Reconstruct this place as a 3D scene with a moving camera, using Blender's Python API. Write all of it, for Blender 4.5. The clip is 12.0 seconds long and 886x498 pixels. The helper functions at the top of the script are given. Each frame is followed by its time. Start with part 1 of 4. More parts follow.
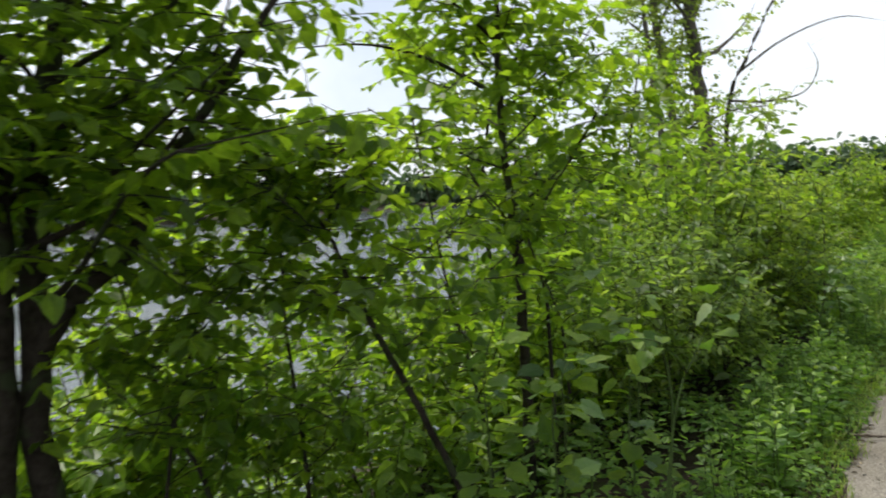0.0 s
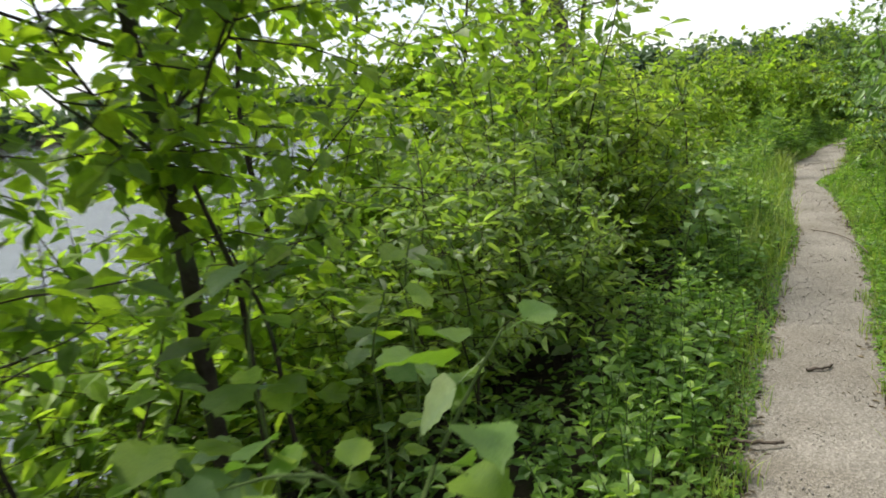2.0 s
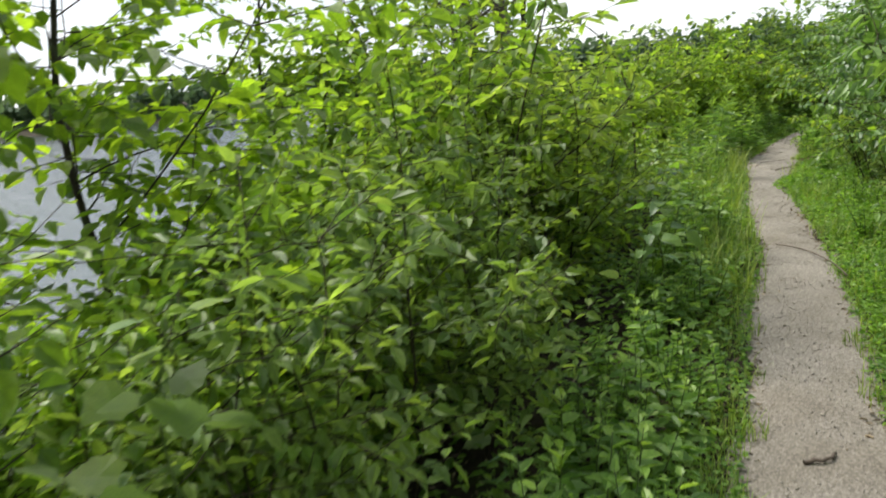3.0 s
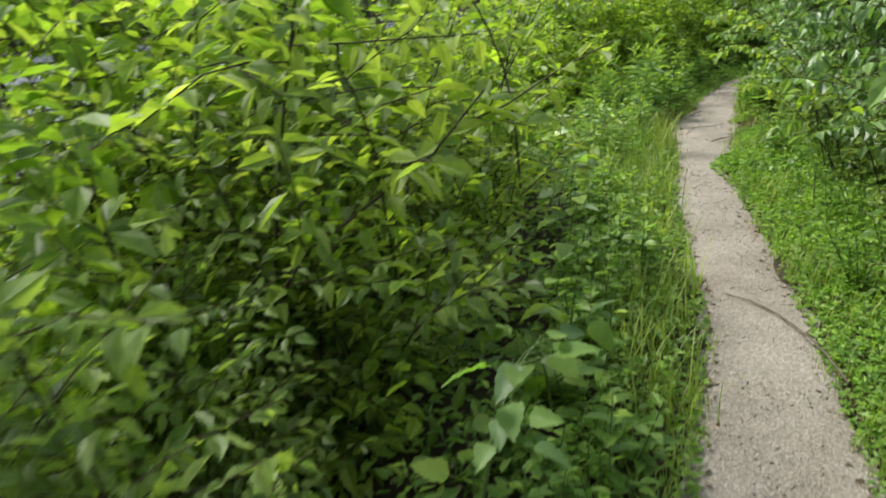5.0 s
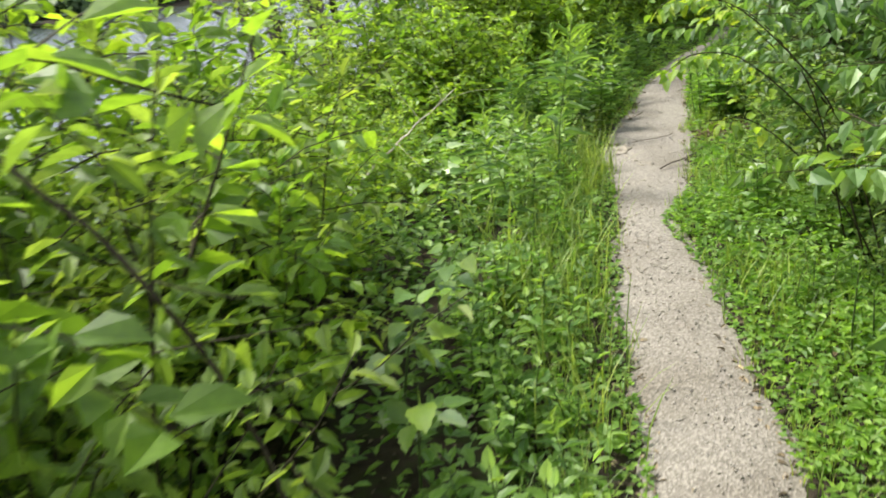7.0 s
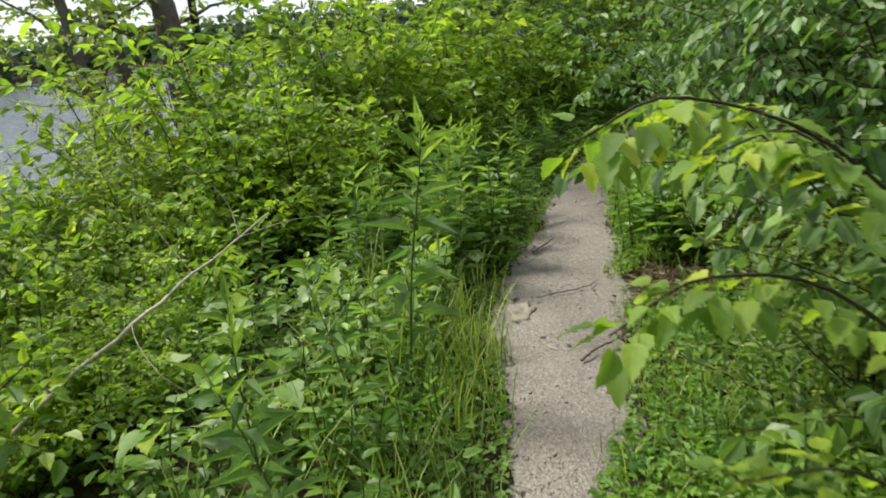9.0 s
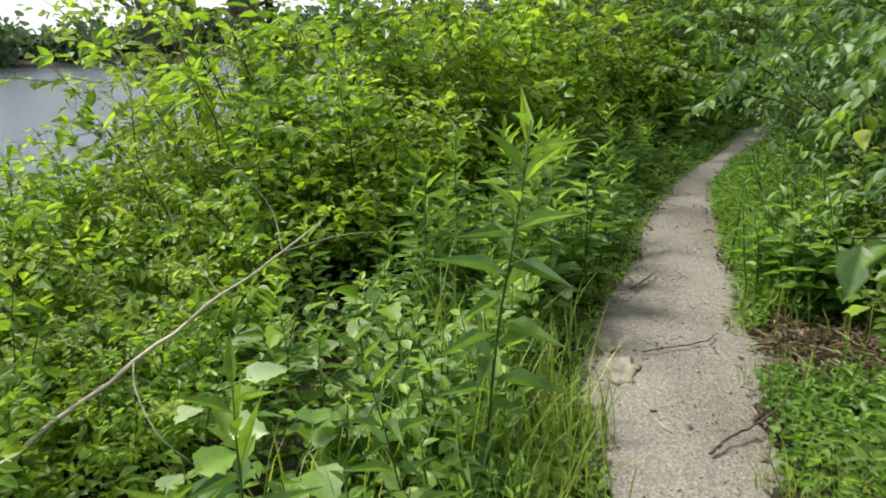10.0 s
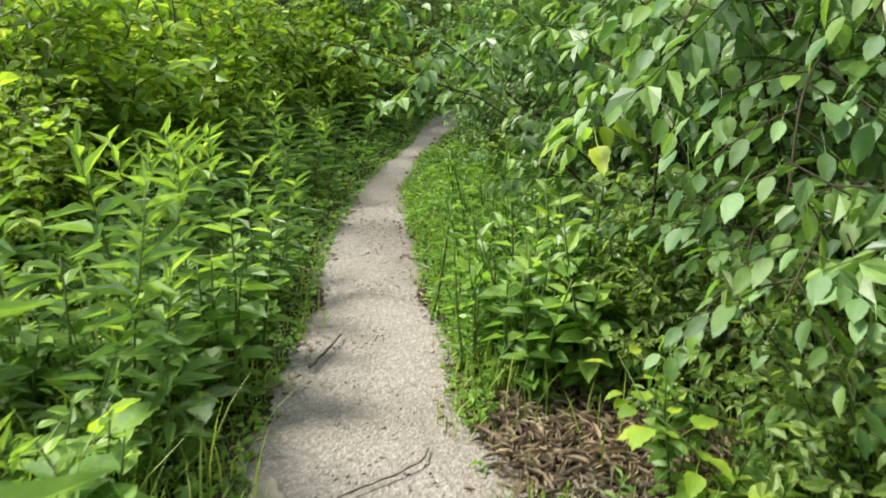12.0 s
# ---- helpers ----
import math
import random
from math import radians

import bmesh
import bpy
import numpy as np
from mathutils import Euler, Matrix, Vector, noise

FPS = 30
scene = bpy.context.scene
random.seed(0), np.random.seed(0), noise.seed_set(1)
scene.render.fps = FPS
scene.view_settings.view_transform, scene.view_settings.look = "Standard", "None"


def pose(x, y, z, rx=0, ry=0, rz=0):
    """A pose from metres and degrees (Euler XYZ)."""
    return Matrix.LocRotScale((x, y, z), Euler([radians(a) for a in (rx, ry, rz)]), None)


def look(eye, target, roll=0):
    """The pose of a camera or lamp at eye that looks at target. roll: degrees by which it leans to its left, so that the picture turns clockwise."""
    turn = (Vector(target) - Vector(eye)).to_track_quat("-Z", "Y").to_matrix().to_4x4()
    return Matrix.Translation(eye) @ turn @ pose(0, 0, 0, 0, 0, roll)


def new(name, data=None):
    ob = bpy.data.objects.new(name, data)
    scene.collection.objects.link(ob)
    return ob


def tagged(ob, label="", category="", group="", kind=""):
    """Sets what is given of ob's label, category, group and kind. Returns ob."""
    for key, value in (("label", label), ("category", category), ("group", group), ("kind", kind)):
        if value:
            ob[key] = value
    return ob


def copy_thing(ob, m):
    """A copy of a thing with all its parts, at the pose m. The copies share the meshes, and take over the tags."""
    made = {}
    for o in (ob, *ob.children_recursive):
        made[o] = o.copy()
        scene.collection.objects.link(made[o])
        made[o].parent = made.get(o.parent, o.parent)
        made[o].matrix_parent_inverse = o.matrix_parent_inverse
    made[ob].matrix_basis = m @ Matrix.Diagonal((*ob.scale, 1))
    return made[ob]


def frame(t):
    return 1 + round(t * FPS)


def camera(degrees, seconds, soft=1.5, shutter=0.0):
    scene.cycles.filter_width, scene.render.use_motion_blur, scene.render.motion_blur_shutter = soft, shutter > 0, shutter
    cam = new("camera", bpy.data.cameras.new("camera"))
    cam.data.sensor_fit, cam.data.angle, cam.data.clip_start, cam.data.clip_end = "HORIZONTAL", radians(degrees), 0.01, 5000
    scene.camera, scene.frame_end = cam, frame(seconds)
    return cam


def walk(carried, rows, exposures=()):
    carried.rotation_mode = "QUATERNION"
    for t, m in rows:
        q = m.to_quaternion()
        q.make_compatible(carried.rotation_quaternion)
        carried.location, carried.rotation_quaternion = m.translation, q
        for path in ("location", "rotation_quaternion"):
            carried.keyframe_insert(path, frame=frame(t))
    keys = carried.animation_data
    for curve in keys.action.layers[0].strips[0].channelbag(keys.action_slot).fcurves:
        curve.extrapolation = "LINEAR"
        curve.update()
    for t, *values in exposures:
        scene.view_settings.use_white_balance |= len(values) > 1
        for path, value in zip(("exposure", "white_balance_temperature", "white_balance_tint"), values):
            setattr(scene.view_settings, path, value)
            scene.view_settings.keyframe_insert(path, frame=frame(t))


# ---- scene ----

PATH = [
    (0, (0.053, -0.126, 1.7), (0.01, 1.868, 1.548), -3.5),
    (0.5, (0.276, 0.26, 1.673), (0.353, 2.25, 1.48), -7.2),
    (1, (0.436, 0.686, 1.656), (0.533, 2.661, 1.356), -6.0),
    (1.5, (0.609, 1.182, 1.647), (0.808, 3.142, 1.303), -6.7),
    (2, (0.868, 1.734, 1.61), (1.136, 3.672, 1.198), -5.4),
    (2.5, (1.082, 2.32, 1.596), (1.401, 4.232, 1.102), -4.4),
    (3, (1.355, 2.792, 1.597), (1.754, 4.701, 1.154), -5.6),
    (3.2, (1.484, 2.941, 1.53), (1.884, 4.859, 1.13), -7.3),
    (4.8, (2.507, 4.629, 1.658), (3.028, 6.447, 1.006), -4.3),
    (5, (2.668, 4.869, 1.686), (3.223, 6.681, 1.046), -5.2),
    (5.5, (3.099, 5.333, 1.702), (3.736, 7.143, 1.136), -7.3),
    (6, (3.417, 5.909, 1.67), (4.048, 7.717, 1.093), -7.2),
    (6.5, (3.795, 6.455, 1.675), (4.418, 8.24, 1.022), -7.7),
    (7, (4.182, 6.923, 1.722), (4.839, 8.663, 0.987), -8.2),
    (7.5, (4.685, 7.506, 1.736), (5.538, 9.149, 0.979), -7.8),
    (7.7, (4.873, 7.692, 1.723), (5.739, 9.345, 1.005), -9.3),
    (9.3, (5.761, 9.033, 1.525), (6.628, 10.744, 0.957), -4.5),
    (9.5, (5.815, 9.169, 1.515), (6.609, 10.91, 0.934), -3.9),
    (10, (5.919, 9.545, 1.468), (6.68, 11.303, 0.896), -3.3),
    (10.5, (6.121, 9.842, 1.45), (6.844, 11.574, 0.76), -1.0),
    (11, (6.341, 10.094, 1.411), (7.359, 11.674, 0.727), 1.8),
    (11.5, (6.568, 10.37, 1.366), (7.884, 11.717, 0.694), 0.2),
    (12, (6.821, 10.572, 1.39), (8.223, 11.844, 0.745), 1.0),
]
cam = camera(61.4, 12.0, soft=1.8, shutter=0.3)
walk(cam, [(t, look(eye, target, roll)) for t, eye, target, roll in PATH], exposures=[(0.0, 0.1), (1.0, 0.35), (2.0, 0.4), (3.0, 0.35), (5.0, 0.6), (5.5, 0.5), (6.5, 0.65), (7.0, 0.9), (7.5, 0.62), (9.5, 0.25), (10.0, 0.4), (11.0, 0.7), (12.0, 1.0)])

# ---- world and sun: a bright overcast sky ----
SUN_EL, SUN_AZ = radians(55), radians(-35)
world = bpy.data.worlds.new("overcast_sky")
scene.world = world
world.use_nodes = True
wn, wl = world.node_tree.nodes, world.node_tree.links
wn.clear()
sky = wn.new("ShaderNodeTexSky")
sky.sky_type, sky.sun_disc = "NISHITA", False
sky.sun_elevation, sky.sun_rotation = SUN_EL, SUN_AZ
wtc = wn.new("ShaderNodeTexCoord")
wno = wn.new("ShaderNodeTexNoise")
wno.inputs["Scale"].default_value, wno.inputs["Detail"].default_value = 3.2, 5
wra = wn.new("ShaderNodeValToRGB")
wra.color_ramp.elements[0].position, wra.color_ramp.elements[0].color = 0.35, (4.6, 5.1, 6.0, 1)
wra.color_ramp.elements[1].position, wra.color_ramp.elements[1].color = 0.62, (7.2, 7.35, 7.6, 1)
wmi = wn.new("ShaderNodeMix")
wmi.data_type = "RGBA"
wmi.inputs[0].default_value = 0.8
wbg, wou = wn.new("ShaderNodeBackground"), wn.new("ShaderNodeOutputWorld")
wbg.inputs["Strength"].default_value = 0.15
wl.new(wtc.outputs["Generated"], wno.inputs["Vector"])
wl.new(wno.outputs["Fac"], wra.inputs["Fac"])
wl.new(sky.outputs["Color"], wmi.inputs[6])
wl.new(wra.outputs["Color"], wmi.inputs[7])
wl.new(wmi.outputs[2], wbg.inputs["Color"])
wl.new(wbg.outputs["Background"], wou.inputs["Surface"])
sun = new("sun", bpy.data.lights.new("sun", "SUN"))
sun.data.energy, sun.data.angle, sun.data.color = 5.0, radians(16), (1.0, 0.96, 0.88)
SUN_DIR = Vector((math.sin(SUN_AZ) * math.cos(SUN_EL), math.cos(SUN_AZ) * math.cos(SUN_EL), math.sin(SUN_EL)))
sun.matrix_world = look(SUN_DIR * 60, (0, 0, 0))


# ---- materials ----
def material(name):
    m = bpy.data.materials.new(name)
    m.use_nodes = True
    n = m.node_tree.nodes
    return m, n, m.node_tree.links, n["Principled BSDF"], n["Material Output"]


def noise_node(n, l, scale, detail=4.0, rough=0.6, coords="Object"):
    tc, no = n.new("ShaderNodeTexCoord"), n.new("ShaderNodeTexNoise")
    no.inputs["Scale"].default_value, no.inputs["Detail"].default_value, no.inputs["Roughness"].default_value = scale, detail, rough
    l.new(tc.outputs[coords], no.inputs["Vector"])
    return no


def ramp_node(n, l, source, stops):
    r = n.new("ShaderNodeValToRGB")
    e = r.color_ramp.elements
    while len(e) < len(stops):
        e.new(0.5)
    for el, (p, c) in zip(e, stops):
        el.position, el.color = p, (*c, 1)
    l.new(source, r.inputs["Fac"])
    return r


def mix_colour(n, l, fac, a, b, mode="MIX"):
    mx = n.new("ShaderNodeMix")
    mx.data_type, mx.blend_type = "RGBA", mode
    for sock, v in ((0, fac), (6, a), (7, b)):
        if isinstance(v, (int, float)):
            mx.inputs[sock].default_value = v
        elif isinstance(v, tuple):
            mx.inputs[sock].default_value = (*v, 1)
        else:
            l.new(v, mx.inputs[sock])
    return mx.outputs[2]


def bump_node(n, l, height, strength, distance, bsdf):
    b = n.new("ShaderNodeBump")
    b.inputs["Strength"].default_value, b.inputs["Distance"].default_value = strength, distance
    l.new(height, b.inputs["Height"])
    l.new(b.outputs["Normal"], bsdf.inputs["Normal"])
    return b


def leaf_material(name, dark, mid, light, through_light, gloss=0.42, share=0.38):
    """Thin leaf: per-leaf hue, mottling along the blade, gloss on top, light passing through."""
    m, n, l, p, out = material(name)
    geo = n.new("ShaderNodeNewGeometry")
    info, add, fr = n.new("ShaderNodeObjectInfo"), n.new("ShaderNodeMath"), n.new("ShaderNodeMath")
    fr.operation = "FRACT"
    l.new(geo.outputs["Random Per Island"], add.inputs[0])
    l.new(info.outputs["Random"], add.inputs[1])
    l.new(add.outputs[0], fr.inputs[0])
    r = ramp_node(n, l, fr.outputs[0], [(0.0, dark), (0.45, mid), (0.93, light), (1.0, tuple(c * 1.35 for c in light))])
    no = noise_node(n, l, 38.0, 3.0)
    patch = noise_node(n, l, 1.1, 2.0)
    mott = ramp_node(n, l, no.outputs["Fac"], [(0.3, (0.72, 0.74, 0.7)), (0.7, (1.18, 1.14, 1.05))])
    wide = ramp_node(n, l, patch.outputs["Fac"], [(0.3, (0.8, 0.86, 0.9)), (0.7, (1.2, 1.12, 0.95))])
    c = mix_colour(n, l, 1.0, r.outputs["Color"], mott.outputs["Color"], "MULTIPLY")
    c = mix_colour(n, l, 1.0, c, wide.outputs["Color"], "MULTIPLY")
    l.new(c, p.inputs["Base Color"])
    p.inputs["Roughness"].default_value = gloss
    p.inputs["Specular IOR Level"].default_value = 0.45
    bump_node(n, l, no.outputs["Fac"], 0.35, 0.004, p)
    tr = n.new("ShaderNodeBsdfTranslucent")
    tc = mix_colour(n, l, 1.0, c, through_light, "MULTIPLY")
    l.new(tc, tr.inputs["Color"])
    ms = n.new("ShaderNodeMixShader")
    ms.inputs[0].default_value = share
    l.new(p.outputs[0], ms.inputs[1])
    l.new(tr.outputs[0], ms.inputs[2])
    l.new(ms.outputs[0], out.inputs["Surface"])
    return m


def plain_material(name, a, b, scale, rough, bump=0.4, dist=0.01, spots=None):
    m, n, l, p, out = material(name)
    no = noise_node(n, l, scale, 6.0, 0.65)
    no2 = noise_node(n, l, scale * 0.12, 3.0)
    c = ramp_node(n, l, no.outputs["Fac"], [(0.3, a), (0.7, b)]).outputs["Color"]
    w = ramp_node(n, l, no2.outputs["Fac"], [(0.3, (0.75, 0.76, 0.78)), (0.7, (1.2, 1.17, 1.12))]).outputs["Color"]
    c = mix_colour(n, l, 1.0, c, w, "MULTIPLY")
    if spots:
        no3 = noise_node(n, l, scale * 0.35, 4.0)
        f = ramp_node(n, l, no3.outputs["Fac"], [(0.52, (0, 0, 0)), (0.62, (1, 1, 1))]).outputs["Color"]
        c = mix_colour(n, l, f, c, spots)
    l.new(c, p.inputs["Base Color"])
    p.inputs["Roughness"].default_value = rough
    p.inputs["Specular IOR Level"].default_value = 0.15
    bump_node(n, l, no.outputs["Fac"], bump, dist, p)
    return m


LEAF_TREE = leaf_material("tree_leaf", (0.06, 0.115, 0.016), (0.11, 0.19, 0.022), (0.17, 0.255, 0.03), (2.5, 2.45, 0.9), 0.5, 0.6)
LEAF_SHRUB = leaf_material("shrub_leaf", (0.08, 0.15, 0.024), (0.14, 0.238, 0.034), (0.205, 0.31, 0.046), (2.2, 2.15, 0.9), 0.5, 0.5)
LEAF_OLIVE = leaf_material("olive_leaf", (0.095, 0.155, 0.035), (0.155, 0.235, 0.048), (0.23, 0.31, 0.07), (2.1, 2.05, 0.9), 0.54, 0.5)
LEAF_BRIGHT = leaf_material("bright_leaf", (0.115, 0.215, 0.028), (0.185, 0.315, 0.036), (0.29, 0.41, 0.05), (1.7, 1.7, 0.8), 0.45, 0.45)
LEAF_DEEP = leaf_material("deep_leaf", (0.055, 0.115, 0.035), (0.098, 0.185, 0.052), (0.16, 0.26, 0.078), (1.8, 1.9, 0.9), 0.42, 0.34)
LEAF_HERB = leaf_material("herb_leaf", (0.08, 0.165, 0.035), (0.135, 0.25, 0.05), (0.205, 0.335, 0.072), (1.8, 1.9, 0.9), 0.48, 0.42)
GRASS = leaf_material("grass_blade", (0.095, 0.165, 0.03), (0.165, 0.26, 0.045), (0.265, 0.345, 0.08), (1.6, 1.6, 0.9), 0.5, 0.42)
LEAF_BOUGH = leaf_material("bough_leaf", (0.07, 0.15, 0.05), (0.11, 0.215, 0.075), (0.17, 0.29, 0.11), (1.5, 1.7, 0.8), 0.4, 0.28)
LEAF_LEMON = leaf_material("lemon_leaf", (0.19, 0.31, 0.035), (0.28, 0.4, 0.04), (0.38, 0.47, 0.05), (1.3, 1.3, 0.7), 0.45, 0.42)
LEAF_TOP = leaf_material("top_leaf", (0.11, 0.21, 0.04), (0.17, 0.29, 0.055), (0.25, 0.38, 0.07), (1.7, 1.7, 0.8), 0.48, 0.4)
COVER = leaf_material("clover_leaf", (0.075, 0.165, 0.026), (0.125, 0.245, 0.036), (0.185, 0.315, 0.046), (1.8, 1.9, 0.9), 0.55, 0.42)
# Pale leaf: sky sheen on flat-lying blades is put into its colour.
PALE_SHEEN = leaf_material("pale_sheen_leaf", (0.2, 0.29, 0.14), (0.28, 0.38, 0.19), (0.38, 0.48, 0.27), (1.2, 1.3, 0.9), 0.32, 0.3)
LITTER = leaf_material("dry_leaf", (0.075, 0.058, 0.042), (0.15, 0.118, 0.086), (0.26, 0.215, 0.16), (1.2, 1.1, 0.9), 0.8, 0.12)
# Bluish haze over the far shore is put into the leaf colour.
FAR_HAZE_LEAF = leaf_material("far_haze_leaf", (0.05, 0.095, 0.05), (0.07, 0.125, 0.065), (0.095, 0.15, 0.08), (1.5, 1.5, 1.0), 0.7, 0.3)
LEAF_DUSK = leaf_material("dusky_leaf", (0.075, 0.135, 0.035), (0.13, 0.205, 0.05), (0.195, 0.28, 0.075), (2.0, 2.0, 0.9), 0.5, 0.48)
BARK = plain_material("bark", (0.018, 0.014, 0.011), (0.06, 0.05, 0.04), 22, 0.95, 0.9, 0.02, (0.05, 0.06, 0.03))
GREYBARK = plain_material("grey_bark", (0.06, 0.05, 0.042), (0.16, 0.14, 0.12), 9, 0.95, 0.9, 0.04, (0.12, 0.12, 0.09))
TWIG = plain_material("twig_bark", (0.022, 0.02, 0.012), (0.065, 0.058, 0.03), 40, 0.85)
STALK = plain_material("green_stalk", (0.06, 0.1, 0.03), (0.12, 0.17, 0.05), 40, 0.6)
DEADWOOD = plain_material("dead_wood", (0.3, 0.27, 0.2), (0.52, 0.47, 0.37), 45, 0.8, 0.5, 0.006)
DARKWOOD = plain_material("dark_dead_wood", (0.05, 0.04, 0.032), (0.14, 0.11, 0.09), 45, 0.85)
SOIL = plain_material("soil", (0.02, 0.016, 0.011), (0.06, 0.047, 0.033), 14, 0.97, 0.9, 0.04, (0.035, 0.042, 0.016))
STONE = plain_material("stone", (0.19, 0.168, 0.132), (0.3, 0.268, 0.215), 14, 0.8, 0.7, 0.012)


def gravel_material():
    m, n, l, p, out = material("gravel_path")
    tc, vo = n.new("ShaderNodeTexCoord"), n.new("ShaderNodeTexVoronoi")
    vo.inputs["Scale"].default_value = 120
    l.new(tc.outputs["Object"], vo.inputs["Vector"])
    grain = ramp_node(n, l, vo.outputs["Color"], [(0.0, (0.118, 0.106, 0.088)), (0.5, (0.19, 0.173, 0.147)), (1.0, (0.31, 0.287, 0.25))])
    wide = noise_node(n, l, 1.3, 5.0)
    dirt = ramp_node(n, l, wide.outputs["Fac"], [(0.3, (0.7, 0.66, 0.6)), (0.55, (1.0, 0.98, 0.96)), (0.75, (1.12, 1.1, 1.08))])
    c = mix_colour(n, l, 1.0, grain.outputs["Color"], dirt.outputs["Color"], "MULTIPLY")
    fine = noise_node(n, l, 9.0, 6.0, 0.7)
    f = ramp_node(n, l, fine.outputs["Fac"], [(0.6, (0, 0, 0)), (0.8, (0.35, 0.35, 0.35))]).outputs["Color"]
    c = mix_colour(n, l, f, c, (0.2, 0.155, 0.115))
    l.new(c, p.inputs["Base Color"])
    p.inputs["Roughness"].default_value = 0.95
    bump_node(n, l, vo.outputs["Distance"], 0.6, 0.006, p)
    return m


def water_material():
    m, n, l, p, out = material("lake_water")
    p.inputs["Base Color"].default_value = (0.05, 0.065, 0.06, 1)
    p.inputs["Roughness"].default_value = 0.08
    p.inputs["IOR"].default_value = 1.33
    p.inputs["Specular IOR Level"].default_value = 0.9
    no = noise_node(n, l, 2.2, 5.0)
    bump_node(n, l, no.outputs["Fac"], 0.55, 0.12, p)
    return m


GRAVEL, WATER = gravel_material(), water_material()
PEBBLE = plain_material("pebble", (0.17, 0.155, 0.132), (0.34, 0.315, 0.277), 30, 0.9)

# ---- the trail's plan: centre line and half widths ----
TRAIL = [(-5.0, -7.0, 0.3), (-2.4, -3.2, 0.3), (-0.3, 0.0, 0.3), (1.2, 2.15, 0.29), (2.22, 3.6, 0.29), (3.0, 4.72, 0.29), (3.62, 5.6, 0.27), (4.3, 6.54, 0.28),
         (5.08, 7.6, 0.24), (5.73, 8.63, 0.24), (6.1, 9.25, 0.24), (6.52, 9.92, 0.21), (6.88, 10.54, 0.15), (7.36, 11.05, 0.26), (7.9, 11.8, 0.36), (8.41, 12.4, 0.32),
         (8.8, 12.78, 0.29), (9.5, 13.55, 0.24), (10.3, 14.35, 0.16), (10.85, 14.8, 0.13), (11.87, 15.49, 0.11), (13.6, 16.5, 0.22), (15.4, 16.9, 0.25), (17.5, 16.6, 0.28), (20.5, 15.4, 0.3), (26.0, 13.0, 0.3)]


def spline(points, per):
    """Catmull-Rom through the points."""
    p = np.array(points, float)
    p = np.vstack([2 * p[0] - p[1], p, 2 * p[-1] - p[-2]])
    out = []
    for i in range(1, len(p) - 2):
        a, b, c, d = p[i - 1:i + 3]
        for k in range(per):
            u = k / per
            out.append(0.5 * (2 * b + (c - a) * u + (2 * a - 5 * b + 4 * c - d) * u ** 2 + (3 * b - a - 3 * c + d) * u ** 3))
    out.append(p[-2])
    return np.array(out)


CENTRE = spline(TRAIL, 10)
SEG = np.linalg.norm(np.diff(CENTRE[:, :2], axis=0), axis=1)
ALONG = np.concatenate([[0], np.cumsum(SEG)])
TANGENT = np.gradient(CENTRE[:, :2], axis=0)
TANGENT /= np.linalg.norm(TANGENT, axis=1)[:, None]
RIGHT = np.stack([TANGENT[:, 1], -TANGENT[:, 0]], 1)


def trail_coords(x, y):
    """Distance along the trail, signed distance to its right, and half width there."""
    q = np.stack([np.atleast_1d(x), np.atleast_1d(y)], 1).astype(float)
    s, d, h = [], [], []
    for chunk in np.array_split(q, max(1, len(q) // 4000)):
        v = chunk[:, None, :] - CENTRE[None, :, :2]
        i = (v ** 2).sum(2).argmin(1)
        r = np.arange(len(chunk))
        side = np.sign((v[r, i] * RIGHT[i]).sum(1))
        s.append(ALONG[i]); d.append(side * np.sqrt((v[r, i] ** 2).sum(1))); h.append(CENTRE[i, 2])
    return np.concatenate(s), np.concatenate(d), np.concatenate(h)


def trail_point(s, d):
    """The place d metres to the right of the trail at s metres along it."""
    c = along_trail(np.array([s]))
    return float(c[0][0] + c[2][0] * d), float(c[1][0] + c[3][0] * d)


def along_trail(s):
    """Centre x, y, rightward x, y and half width at distances s along the trail."""
    return [np.interp(s, ALONG, v) for v in (CENTRE[:, 0], CENTRE[:, 1], RIGHT[:, 0], RIGHT[:, 1], CENTRE[:, 2])]


WATER_Z = -2.3


def ground_z(x, y):
    x, y = np.atleast_1d(x).astype(float), np.atleast_1d(y).astype(float)
    s, d, h = trail_coords(x, y)
    a = np.abs(d)
    rough = 0.03 * np.sin(x * 2.3 + y * 1.1) * np.sin(y * 1.9 - x * 0.7) + 0.015 * np.sin(x * 6.1 + 2) * np.sin(y * 5.3)
    z = rough * np.clip((a - 0.3) / 0.8, 0, 1)
    left = np.clip(-d - 0.9, 0, None)
    z = z - np.clip(left * 0.1 + left ** 2 * 0.045, 0, 5.0)
    z = z + 2.6 * np.exp(-((x - 9.6) ** 2 + (y - 25.0) ** 2) / 9.0)
    rightside = np.clip(d - 1.2, 0, 25)
    z = z + rightside * 0.07
    far = np.clip((left - 180) / 40, 0, 1)
    z = z + far * (5.0 + 2.9 + 0.02 * np.clip(left - 220, 0, 400))
    return z


def z_at(x, y):
    return float(ground_z(x, y)[0])


def mesh_object(name, verts, faces, mat, smooth=False):
    me = bpy.data.meshes.new(name)
    me.from_pydata(verts.tolist() if hasattr(verts, "tolist") else verts, [], faces.tolist() if hasattr(faces, "tolist") else faces)
    if smooth:
        me.polygons.foreach_set("use_smooth", np.ones(len(me.polygons), bool))
    me.materials.append(mat)
    return new(name, me)


def child(ob, parent):
    ob.parent = parent
    return ob


